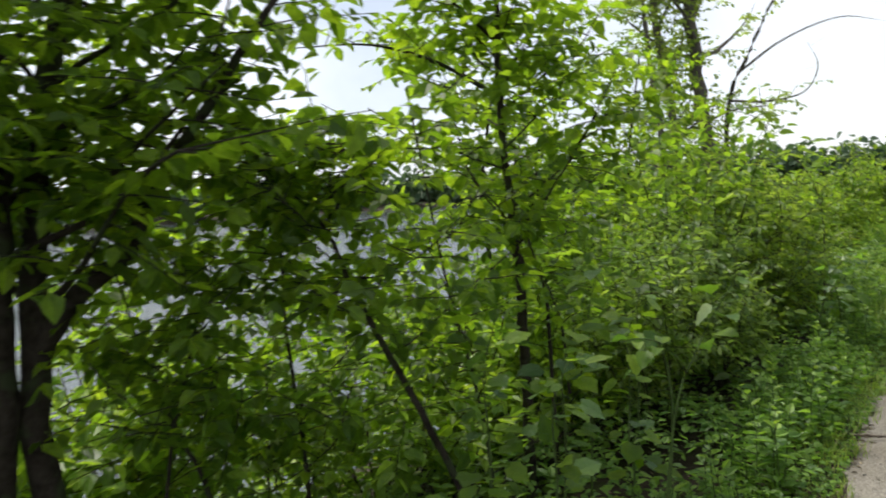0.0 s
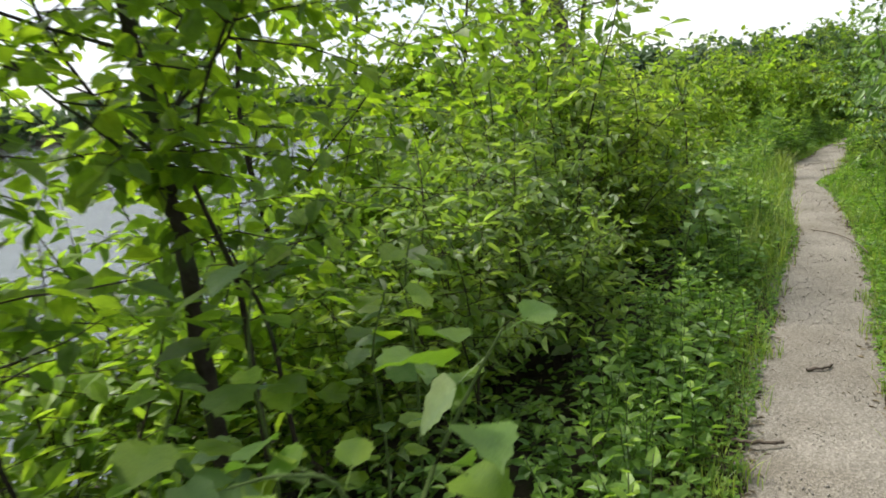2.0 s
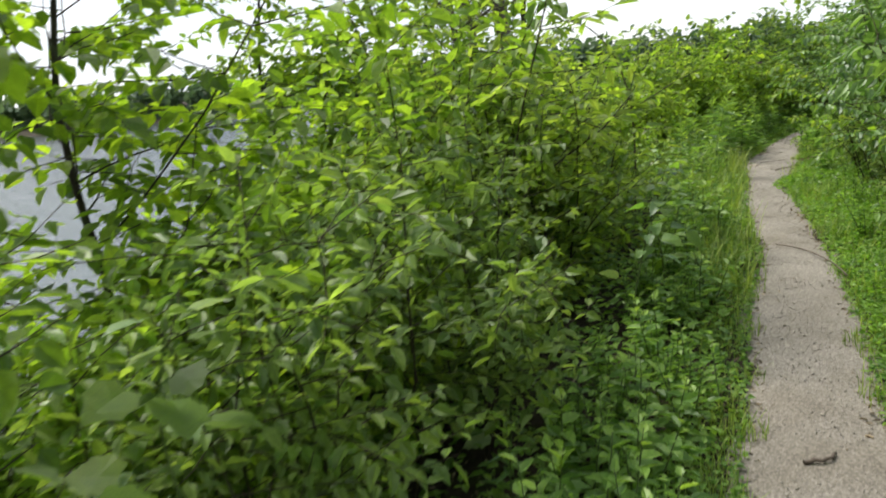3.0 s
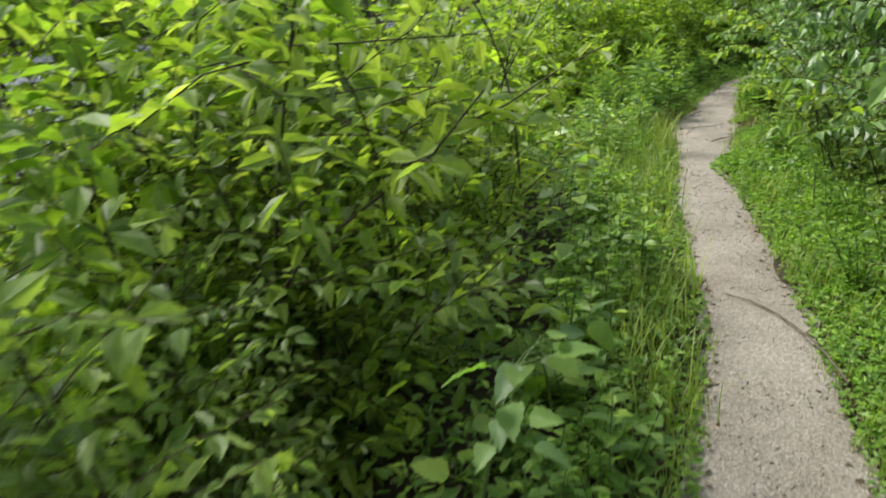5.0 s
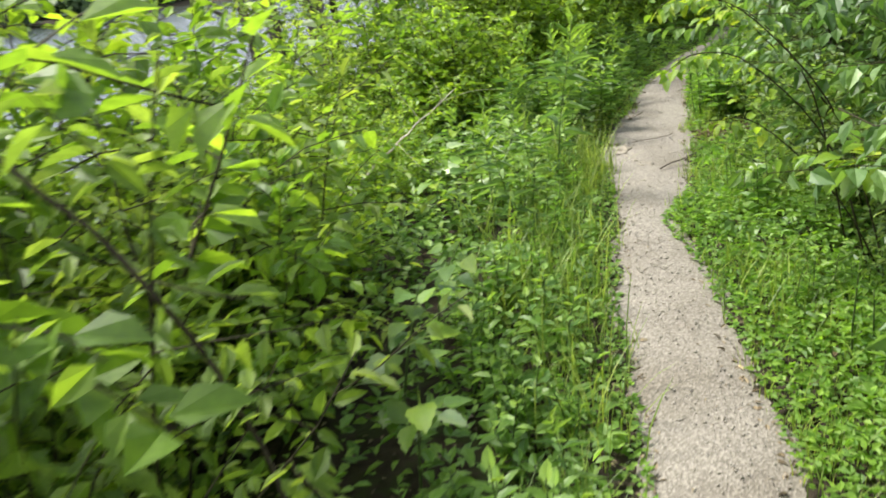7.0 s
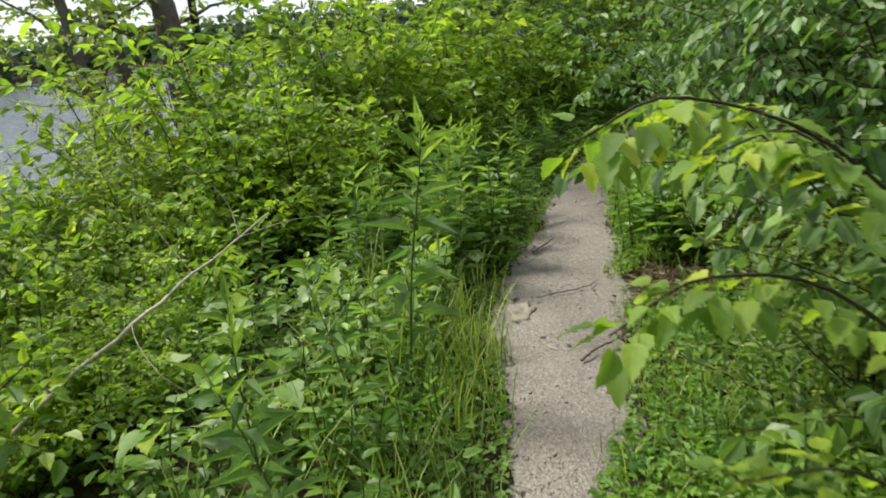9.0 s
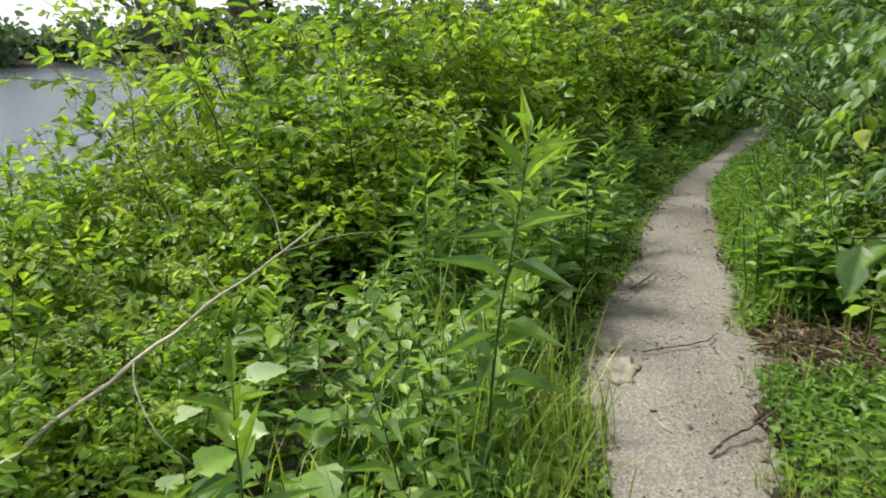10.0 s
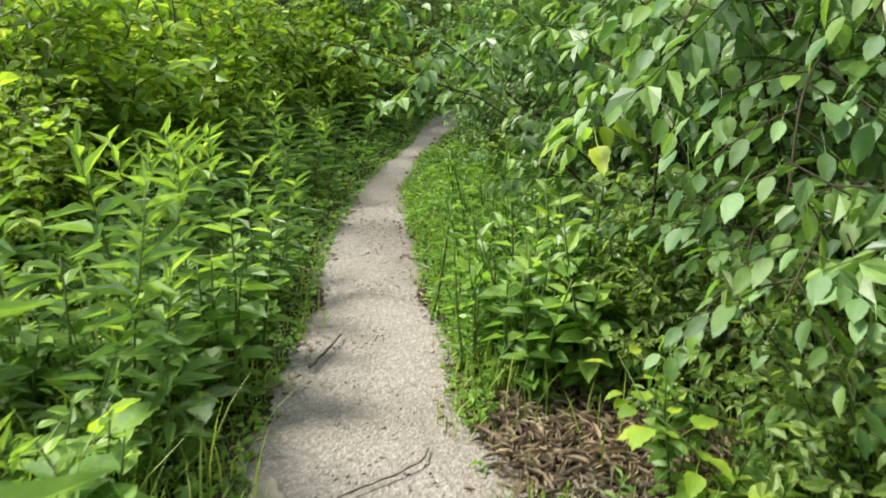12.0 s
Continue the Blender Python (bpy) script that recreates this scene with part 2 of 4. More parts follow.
def axis(lo, hi, a, b, step, grow=1.22):
    v = list(np.arange(a, b + 1e-6, step))
    k = step
    while v[-1] < hi:
        k *= grow
        v.append(min(v[-1] + k, hi))
    k, low = step, [a]
    while low[-1] > lo:
        k *= grow
        low.append(max(low[-1] - k, lo))
    return np.array(low[:0:-1] + v)


def build_ground():
    xs, ys = axis(-900, 900, -6, 18, 0.16), axis(-900, 900, -5, 21, 0.16)
    X, Y = np.meshgrid(xs, ys)
    Z = ground_z(X.ravel(), Y.ravel())
    V = np.stack([X.ravel(), Y.ravel(), Z], 1)
    nx, ny = len(xs), len(ys)
    i = (np.arange(ny - 1)[:, None] * nx + np.arange(nx - 1)[None, :]).ravel()
    F = np.stack([i, i + 1, i + nx + 1, i + nx], 1)
    return tagged(mesh_object("ground", V, F, SOIL, True), "dark soil of a wooded lake bank", "ground", kind="structure")


def build_trail():
    """Beaten gravel with ragged edges, a hand's breadth of crown and footworn hollows."""
    rng = np.random.default_rng(3)
    fine = spline(TRAIL, 40)
    T = np.gradient(fine[:, :2], axis=0)
    T /= np.linalg.norm(T, axis=1)[:, None]
    N = np.stack([T[:, 1], -T[:, 0]], 1)
    n, k = len(fine), 15
    ragl = (np.convolve(rng.normal(0, 1, n + 40), np.ones(15) / 15, "same")[20:-20] * 0.12)
    ragr = (np.convolve(rng.normal(0, 1, n + 40), np.ones(15) / 15, "same")[20:-20] * 0.12)
    V = []
    for i in range(n):
        hw = fine[i, 2] + 0.05
        for j in range(k):
            u = j / (k - 1) * 2 - 1
            d = u * hw + (ragl[i] * max(0, -u) + ragr[i] * max(0, u))
            x, y = fine[i, :2] + N[i] * d
            V.append((x, y, 0.03 * (1 - u * u) - 0.004 + 0.006 * math.sin(x * 7.3 + y * 3.1) * math.cos(y * 6.1)))
    V = np.array(V)
    V[:, 2] += np.minimum(ground_z(V[:, 0], V[:, 1]), 0.02)
    i = (np.arange(n - 1)[:, None] * k + np.arange(k - 1)[None, :]).ravel()
    F = np.stack([i, i + 1, i + k + 1, i + k], 1)[:, ::-1]
    return tagged(mesh_object("trail", V, F, GRAVEL, True), "narrow footpath of pale beaten gravel", "footpath", kind="structure")


build_ground()
build_trail()
lake = mesh_object("water", [(-900, -900, WATER_Z), (900, -900, WATER_Z), (900, 900, WATER_Z), (-900, 900, WATER_Z)], [(0, 1, 2, 3)], WATER)
tagged(lake, "pale rippled lake water", "water", kind="structure")

# ---- leaves and branches ----
OVATE = ([(0, 0, 0), (0.3, 0.5, 0.1), (0.68, 0.36, 0.06), (1, 0, -0.12), (0.68, -0.36, 0.06), (0.3, -0.5, 0.1)], [(0, 3, 2, 1), (0, 5, 4, 3)])
LANCE = ([(0, 0, 0), (0.35, 0.5, 0.08), (1, 0, -0.25), (0.35, -0.5, 0.08)], [(0, 2, 1), (0, 3, 2)])
LOBED = ([(0, 0, 0), (0.02, 0.36, 0.03), (0.3, 0.56, 0.1), (0.5, 0.34, 0.07), (0.78, 0.4, 0.02), (1, 0, -0.14),
          (0.78, -0.4, 0.02), (0.5, -0.34, 0.07), (0.3, -0.56, 0.1), (0.02, -0.36, 0.03), (0.5, 0, 0)],
         [(0, 10, 2, 1), (10, 3, 2), (10, 5, 4, 3), (0, 9, 8, 10), (10, 8, 7), (10, 7, 6, 5)])


def unit(v):
    return v / np.maximum(np.linalg.norm(v, axis=-1, keepdims=True), 1e-9)


def leaves_mesh(base, way, up, length, width, shape):
    """Vertices and faces of many leaves: from base along way, upper face towards up."""
    tv, tf = np.array(shape[0]), shape[1]
    way = unit(way)
    side = unit(np.cross(up, way))
    nrm = np.cross(way, side)
    n = len(base)
    L, W = np.asarray(length)[:, None, None], np.asarray(width)[:, None, None]
    V = base[:, None] + tv[None, :, 0:1] * L * way[:, None] + tv[None, :, 1:2] * W * side[:, None] + tv[None, :, 2:3] * L * nrm[:, None]
    off = np.arange(n) * len(tv)
    faces = []
    for f in tf:
        faces.extend((np.array(f)[None, :] + off[:, None]).tolist())
    return V.reshape(-1, 3), faces


def tube(points, radii, sides=6):
    p, r = np.array(points, float), np.array(radii, float)
    t = unit(np.gradient(p, axis=0))
    ref = np.where(np.abs(t[:, 2:3]) > 0.9, np.array([[1.0, 0, 0]]), np.array([[0, 0, 1.0]]))
    a = unit(np.cross(t, ref))
    b = np.cross(t, a)
    ang = np.arange(sides) / sides * 2 * np.pi
    V = p[:, None] + r[:, None, None] * (np.cos(ang)[None, :, None] * a[:, None] + np.sin(ang)[None, :, None] * b[:, None])
    V = V.reshape(-1, 3)
    F = [(i * sides + j, i * sides + (j + 1) % sides, (i + 1) * sides + (j + 1) % sides, (i + 1) * sides + j) for i in range(len(p) - 1) for j in range(sides)]
    F.append(tuple(range((len(p) - 1) * sides, len(p) * sides)))
    return V, F


def joined(pieces):
    V, F, o = [], [], 0
    for v, f in pieces:
        V.append(v)
        F.extend([tuple(i + o for i in q) for q in f])
        o += len(v)
    return np.vstack(V), F


def limb(rng, start, way, length, steps=7, bend=0.25, lift=0.0):
    p, w, out = np.array(start, float), unit(np.array(way, float)), []
    for k in range(steps):
        out.append(p.copy())
        w = unit(w + rng.normal(0, bend, 3) * 0.5 + np.array([0, 0, lift]))
        p = p + w * length / (steps - 1)
    return np.array(out)


def leaves_on(rng, line, spacing, leaf, store, start=0.15, droop=0.25, spray=0.9):
    """Leaves set alternately along a twig."""
    total = np.linalg.norm(np.diff(line, axis=0), axis=1).sum()
    n = max(2, int(total / spacing))
    for k in range(n):
        u = (start + (1 - start) * (k + rng.random()) / n) * (len(line) - 1)
        i = min(int(u), len(line) - 2)
        p = line[i] + (line[i + 1] - line[i]) * (u - i)
        t = unit(line[i + 1] - line[i])
        out = unit(np.cross(t, [0, 0, 1]) * (1 if k % 2 else -1) + rng.normal(0, 0.45, 3))
        way = unit(t * 0.45 + out * spray + np.array([0, 0, -droop]))
        up = unit(np.array([0, 0, 1.0]) + rng.normal(0, 0.38, 3))
        s = leaf * rng.uniform(0.6, 1.25)
        store.append((p + way * s * 0.15, way, up, s))


def shrub_plan(rng, height, spread, stems, twigs, leaf, spacing, droop=0.25, low=0.1):
    """Arching stems with side twigs; returns stem tubes and leaf rows."""
    tubes, store = [], []
    for a in range(stems):
        th = (a + rng.random() * 0.7) / stems * 2 * math.pi
        lean = rng.uniform(0.1, 1.0) * spread
        h = height * rng.uniform(0.72, 1.05)
        way = np.array([math.cos(th) * lean, math.sin(th) * lean, h])
        line = limb(rng, (math.cos(th) * 0.06, math.sin(th) * 0.06, -0.05), way, np.linalg.norm(way), 9, 0.22, -0.02)
        r = 0.003 + 0.0026 * height
        pieces = [tube(line, np.linspace(r, r * 0.25, len(line)), 4)]
        leaves_on(rng, line[4:], spacing, leaf, store, 0.0, droop)
        for b in range(twigs):
            u = low + (0.97 - low) * (b + rng.random()) / twigs
            i = min(int(u * 8), 7)
            p = line[i] + (line[i + 1] - line[i]) * (u * 8 - i)
            ph = rng.uniform(0, 2 * math.pi)
            w = np.array([math.cos(ph), math.sin(ph), rng.uniform(0.0, 0.7)])
            tl = height * rng.uniform(0.18, 0.36) * (1.15 - 0.5 * u)
            tw = limb(rng, p, w, tl, 4, 0.3, -0.05)
            pieces.append(tube(tw, np.linspace(r * 0.35, 0.0015, 4), 3))
            leaves_on(rng, tw, spacing, leaf, store, 0.1, droop)
        tubes.append(joined(pieces))
    return tubes, store


def plant(name, tubes, store, wood, green, shape, wide, label, category, group, stem_name="stem"):
    """A thing: an empty at the base, stems and one crown of leaves."""
    root = new(name)
    tagged(root, label, category, group)
    for v, f in tubes:
        child(mesh_object(stem_name, v, f, wood, True), root)
    B, D, U = (np.array([s[i] for s in store]) for i in range(3))
    L = np.array([s[3] for s in store])
    child(mesh_object("foliage", *leaves_mesh(B, D, U, L, L * wide, shape), green), root)
    return root


def clearing(x, y):
    """Scale of the shrubs: knee-high where the dead branch leans over grape and herbs."""
    return 0.52 if 5.0 < x < 6.9 and 10.3 < y < 12.9 else 1.0


def scatter(protos, spots, seed, size=(0.8, 1.2), tilt=6.0):
    """Copies of the prototypes on the ground at the spots; the prototypes take the first spots."""
    rng = random.Random(seed)
    sd, hw = (trail_coords(np.array([q[0] for q in spots]), np.array([q[1] for q in spots]))[i] for i in (1, 2))
    spots = [q for q, d, h in zip(spots, sd, hw) if abs(d) > h + 0.1]
    for k, (x, y, *more) in enumerate(spots):
        sc = rng.uniform(*size) * (more[0] if more else 1.0) * (clearing(x, y) if "shrub" in protos[0].name else 1.0)
        m = pose(x, y, z_at(x, y), rng.uniform(-tilt, tilt), rng.uniform(-tilt, tilt), rng.uniform(0, 360)) @ Matrix.Diagonal((sc, sc, sc * rng.uniform(0.9, 1.1), 1))
        if k < len(protos):
            protos[k].matrix_basis = m
        else:
            c = copy_thing(protos[rng.randrange(len(protos))], Matrix())
            c.matrix_basis = m


def band(seed, s0, s1, d0, d1, count, apart=0.0):
    """Spots strewn over a stretch of the trail's side."""
    rng, out = random.Random(seed), []
    tries = 0
    while len(out) < count and tries < count * 30:
        tries += 1
        x, y = trail_point(rng.uniform(s0, s1), rng.uniform(d0, d1))
        if all((x - a) ** 2 + (y - b) ** 2 > apart ** 2 for a, b in out):
            out.append((x, y))
    return out

S0 = float(trail_coords(0.0, 0.0)[0][0])   # where the walk begins along the trail


# ---- kinds of plant ----
def make_shrubs(kind, seed, variants, height, spread, stems, twigs, leaf, spacing, green, wide, label, group, shape=OVATE, droop=0.25, low=0.1):
    rng = np.random.default_rng(seed)
    out = []
    for k in range(variants):
        t, s = shrub_plan(rng, height, spread, stems, twigs, leaf, spacing, droop, low)
        out.append(plant(kind, t, s, TWIG, green, shape, wide, label, "shrub", group))
    return out


def make_stalks(kind, seed, variants, height, leaf, wide, count, green, top, label, group, shape=LANCE, rise=0.5, stalks=1, crown=0.22):
    """Upright herbs: leaves all round a stalk, the youngest in a paler tuft on top."""
    rng = np.random.default_rng(seed)
    out = []
    for k in range(variants):
        root = tagged(new(kind), label, "wild plant", group)
        old, young = [], []
        for a in range(stalks):
            foot = np.array([rng.normal(0, 0.05), rng.normal(0, 0.05), -0.03]) if stalks > 1 else np.array([0, 0, -0.03])
            h = height * rng.uniform(0.75, 1.1)
            line = limb(rng, foot, (rng.normal(0, 0.12), rng.normal(0, 0.12), 1), h, 8, 0.1, 0.03)
            child(mesh_object("stalk", *tube(line, np.linspace(0.005, 0.002, 8), 5), STALK, True), root)
            for j in range(count):
                u = 0.12 + 0.88 * (j + rng.random() * 0.6) / count
                i = min(int(u * 7), 6)
                p = line[i] + (line[i + 1] - line[i]) * (u * 7 - i)
                th = j * 2.4 + rng.normal(0, 0.3)
                young_one = u > 1 - crown
                way = np.array([math.cos(th), math.sin(th), rise * (3.6 if young_one else 1.0) * rng.uniform(0.3, 1.1)])
                up = np.array([-math.cos(th) * 0.5, -math.sin(th) * 0.5, 1]) + rng.normal(0, 0.2, 3)
                s = leaf * rng.uniform(0.75, 1.15) * (0.75 if young_one else 0.65 + 0.5 * math.sin(u * 3.0))
                (young if young_one else old).append((p, way, up, s))
        for part_name, rows, mat in (("foliage", old, green), ("young_leaves", young, top)):
            B, D, U = (np.array([r[i] for r in rows]) for i in range(3))
            L = np.array([r[3] for r in rows])
            child(mesh_object(part_name, *leaves_mesh(B, D, unit(U), L, L * wide, shape), mat), root)
        out.append(root)
    return out


def tree(name, ways, r0, r1, limbs, limb_len, twigs, leaf, spacing, green, label, first=0.3, seed=1, wide=0.7, lift=0.1, bark=None, group="", shape=OVATE, given=()):
    """A trunk through the given places, limbs with twigs, leaves on the twigs; given: limbs of known course."""
    rng = np.random.default_rng(seed)
    bark = bark or BARK
    root = tagged(new(name), label, "tree", group)
    base = np.array(ways[0], float)
    root.location = base
    line = spline(np.array(ways, float) - base, 6)
    line[1:-1] += rng.normal(0, r0 * 0.12, (len(line) - 2, 3))
    child(mesh_object("trunk", *tube(line, np.linspace(r0, r1, len(line)) * (1 + 0.35 * np.exp(-np.arange(len(line)) * 1.2)), 10), bark, True), root)
    store = []
    courses = []
    for pts, ra in given:
        courses.append((spline(np.array(pts, float) - base, 5), ra))
    for k in range(limbs):
        u = first + (1 - first) * (k + rng.random()) / limbs
        i = min(int(u * (len(line) - 1)), len(line) - 2)
        th = k * 2.4 + rng.normal(0, 0.5)
        w = np.array([math.cos(th), math.sin(th), rng.uniform(0.1, 0.7)])
        courses.append((limb(rng, line[i], w, limb_len * rng.uniform(0.6, 1.2) * (1.2 - 0.5 * u), 8, 0.25, lift), r0 + (r1 - r0) * u))
    for course, ra in courses:
        n, twig_parts = len(course), []
        pieces = [tube(course, np.linspace(ra * (0.5 if ra > 0.08 else 0.3), 0.003, n), 6)]
        for b in range(twigs):
            v = 0.25 + 0.75 * (b + rng.random()) / twigs
            i = min(int(v * (n - 1)), n - 2)
            th = rng.uniform(0, 2 * math.pi)
            tl = limb_len * rng.uniform(0.25, 0.5)
            tw = limb(rng, course[i], (math.cos(th), math.sin(th), rng.uniform(-0.2, 0.6)), tl, 5, 0.3, -0.03)
            shoot = tube(tw, np.linspace(0.0035, 0.0012, 5), 4)
            if name == "sapling":
                twig_parts.append(shoot)
            else:
                pieces.append(shoot)
            if spacing:
                leaves_on(rng, tw, spacing, leaf, store, 0.05, 0.35)
        bough = child(mesh_object("branch", *joined(pieces), bark, True), root)
        for shoot in twig_parts:
            child(mesh_object("twig", *shoot, bark, True), bough)
    if store:
        B, D, U = (np.array([s[i] for s in store]) for i in range(3))
        L = np.array([s[3] for s in store])
        child(mesh_object("crown", *leaves_mesh(B, D, U, L, L * wide, shape), green), root)
    return root


def leaf_blade(name, mat, heart=0.5, teeth=0.05, curl=0.18, fold=0.16, wide=0.42, seed=0):
    """One large leaf of length 1 along x: ribbed halves, toothed rim, curling tip."""
    rng = random.Random(seed)
    V, F = [], []
    n = 9
    for k in range(n + 1):
        u = k / n
        w = wide * math.sin(math.pi * min(1, u ** (0.55 if heart else 0.8) * 0.98 + 0.02)) ** 0.9
        for side in (-1, -0.5, 0, 0.5, 1):
            x = u - heart * 0.16 * abs(side) * (1 - u) ** 2 * 2
            y = side * w + (teeth * (1 if k % 2 else -1) * side if 0 < k < n and abs(side) == 1 else 0) * 0.6
            z = fold * abs(side) * w * 1.6 - curl * u * u + 0.015 * math.sin(k * 2.1 + side * 3) + rng.uniform(-0.006, 0.006)
            V.append((x, y, z))
    for k in range(n):
        for j in range(4):
            a = k * 5 + j
            F.append((a, a + 5, a + 6, a + 1))
    o = len(V)
    V += [(-0.45, -0.012, 0.02), (-0.45, 0.012, 0.02), (-0.95, -0.012, -0.03), (-0.95, 0.012, -0.03)]
    F += [(1, 3, o + 1, o), (o, o + 1, o + 3, o + 2)]
    me = bpy.data.meshes.new(name)
    me.from_pydata(V, [], F)
    me.polygons.foreach_set("use_smooth", np.ones(len(me.polygons), bool))
    me.materials.append(mat)
    return me


def maple_blade(name, mat, seed):
    """One lobed leaf of length 1 along x: five pointed lobes folded a little at the midrib."""
    rng = random.Random(seed)
    rim = [(0.0, 0.06), (-0.08, 0.26), (0.1, 0.36), (0.22, 0.48), (0.38, 0.42), (0.58, 0.43), (0.68, 0.27), (0.85, 0.14)]
    V = [(0, 0, 0), (0.35, 0, 0.0), (0.7, 0, -0.05), (1, 0, -0.16)]
    for side in (1, -1):
        for x, y in rim:
            V.append((x, side * y, 0.22 * y - 0.16 * x * x - 0.25 * y * y + rng.uniform(-0.015, 0.015)))
    F = []
    for o, flip in ((4, False), (12, True)):
        for q in ((0, o + 1, o), (0, 1, o + 2, o + 1), (1, o + 3, o + 2), (1, o + 4, o + 3), (1, 2, o + 5, o + 4), (2, o + 6, o + 5), (2, 3, o + 7, o + 6)):
            F.append(tuple(reversed(q)) if not flip else q)
    o = len(V)
    V += [(-0.8, -0.012, 0.03), (-0.8, 0.012, 0.03), (0.02, 0.012, 0.0), (0.02, -0.012, 0.0)]
    F.append((o, o + 3, o + 2, o + 1))
    me = bpy.data.meshes.new(name)
    me.from_pydata(V, [], F)
    me.materials.append(mat)
    return me


def leafy_bough(name, ways, r, twigs, reach, size, blades, label, seed, category="shrub", first=0.3, droop=0.28):
    """An arching branch with side twigs, each carrying two ranks of overlapping leaves."""
    rng = np.random.default_rng(seed)
    root = tagged(new(name), label, category)
    base = np.array(ways[0], float)
    root.location = base
    line = spline(np.array(ways, float) - base, 6)
    child(mesh_object("stem", *tube(line, np.linspace(r, r * 0.3, len(line)), 6), TWIG, True), root)
    for b in range(twigs):
        u = (first + (1 - first) * (b + rng.random() * 0.8) / twigs) * (len(line) - 1)
        i = min(int(u), len(line) - 2)
        t = unit(line[i + 1] - line[i])
        side = unit(np.cross(t, [0, 0, 1.0]) + 1e-6) * (1 if b % 2 else -1)
        tw = limb(rng, line[i], side + t * 0.7 + np.array([0, 0, rng.uniform(-0.3, 0.35)]), reach * rng.uniform(0.6, 1.2), 6, 0.2, -0.12)
        shoot = child(mesh_object("twig", *tube(tw, np.linspace(r * 0.4, 0.001, 6), 4), TWIG, True), root)
        n = max(4, int(reach / (size * 0.42)))
        for k in range(n):
            v = (0.12 + 0.88 * k / (n - 1)) * 4.99
            j = int(v)
            p = tw[j] + (tw[j + 1] - tw[j]) * (v - j)
            tt = unit(tw[j + 1] - tw[j])
            out = unit(np.cross(tt, [0, 0, 1.0])) * (1 if k % 2 else -1)
            way = Vector(tt * 0.55 + out * (0.75 if k < n - 1 else 0.1) + np.array([0, 0, -droop]) + rng.normal(0, 0.14, 3)).normalized()
            up = Vector(np.array([0, 0, 1.0]) + rng.normal(0, 0.25, 3)).normalized()
            sd = up.cross(way).normalized()
            s = size * rng.uniform(0.7, 1.15)
            leaf = new("leaf", blades[int(rng.integers(len(blades)))])
            leaf.parent = shoot
            leaf.matrix_basis = Matrix.Translation(Vector(p) + way * s * 0.35) @ Matrix((way, sd, way.cross(sd))).transposed().to_4x4() @ Matrix.Diagonal((s, s, s, 1))
    return root


def big_leaf_plant(name, ways, r, count, size, blades, label, seed, category="sapling", first=0.25, droop=0.3, twig=0.12, wood=None, flat=0.25):
    """A slender stem whose large leaves are parts of their own, each on a short petiole."""
    rng = np.random.default_rng(seed)
    root = tagged(new(name), label, category)
    base = np.array(ways[0], float)
    root.location = base
    line = spline(np.array(ways, float) - base, 5)
    spots = []
    for k in range(count):
        u = first + (1 - first) * (k + rng.random() * 0.7) / count
        i = min(int(u * (len(line) - 1)), len(line) - 2)
        p = line[i] + (line[i + 1] - line[i]) * (u * (len(line) - 1) - i)
        t = unit(line[i + 1] - line[i])
        side = np.cross(t, [0, 0, 1.0])
        side = unit(side) if np.linalg.norm(side) > 0.3 else np.array([math.cos(k * 2.4), math.sin(k * 2.4), 0])
        out = unit(side * (1 if k % 2 else -1) + rng.normal(0, 0.5, 3) * np.array([1, 1, 0.4]))
        spots.append((p, out, t))
    child(mesh_object("stem", *tube(line, np.linspace(r, r * 0.3, len(line)), 6), wood or STALK, True), root)
    for k, (end, out, t) in enumerate(spots):
        way = Vector(out * 0.8 + t * 0.3 + np.array([0, 0, -droop * rng.uniform(0.3, 1.6)])).normalized()
        up = Vector(rng.normal(0, flat, 3) + np.array([0, 0, 1.0])).normalized()
        side = up.cross(way).normalized()
        nrm = way.cross(side)
        s = size * rng.uniform(0.65, 1.15)
        m = Matrix((way, side, nrm)).transposed().to_4x4()
        leaf = new("leaf", blades[int(rng.integers(len(blades)))])
        leaf.parent = root
        leaf.matrix_basis = Matrix.Translation(Vector(end) + way * s * 0.93) @ m @ Matrix.Diagonal((s, s, s, 1))
    return root


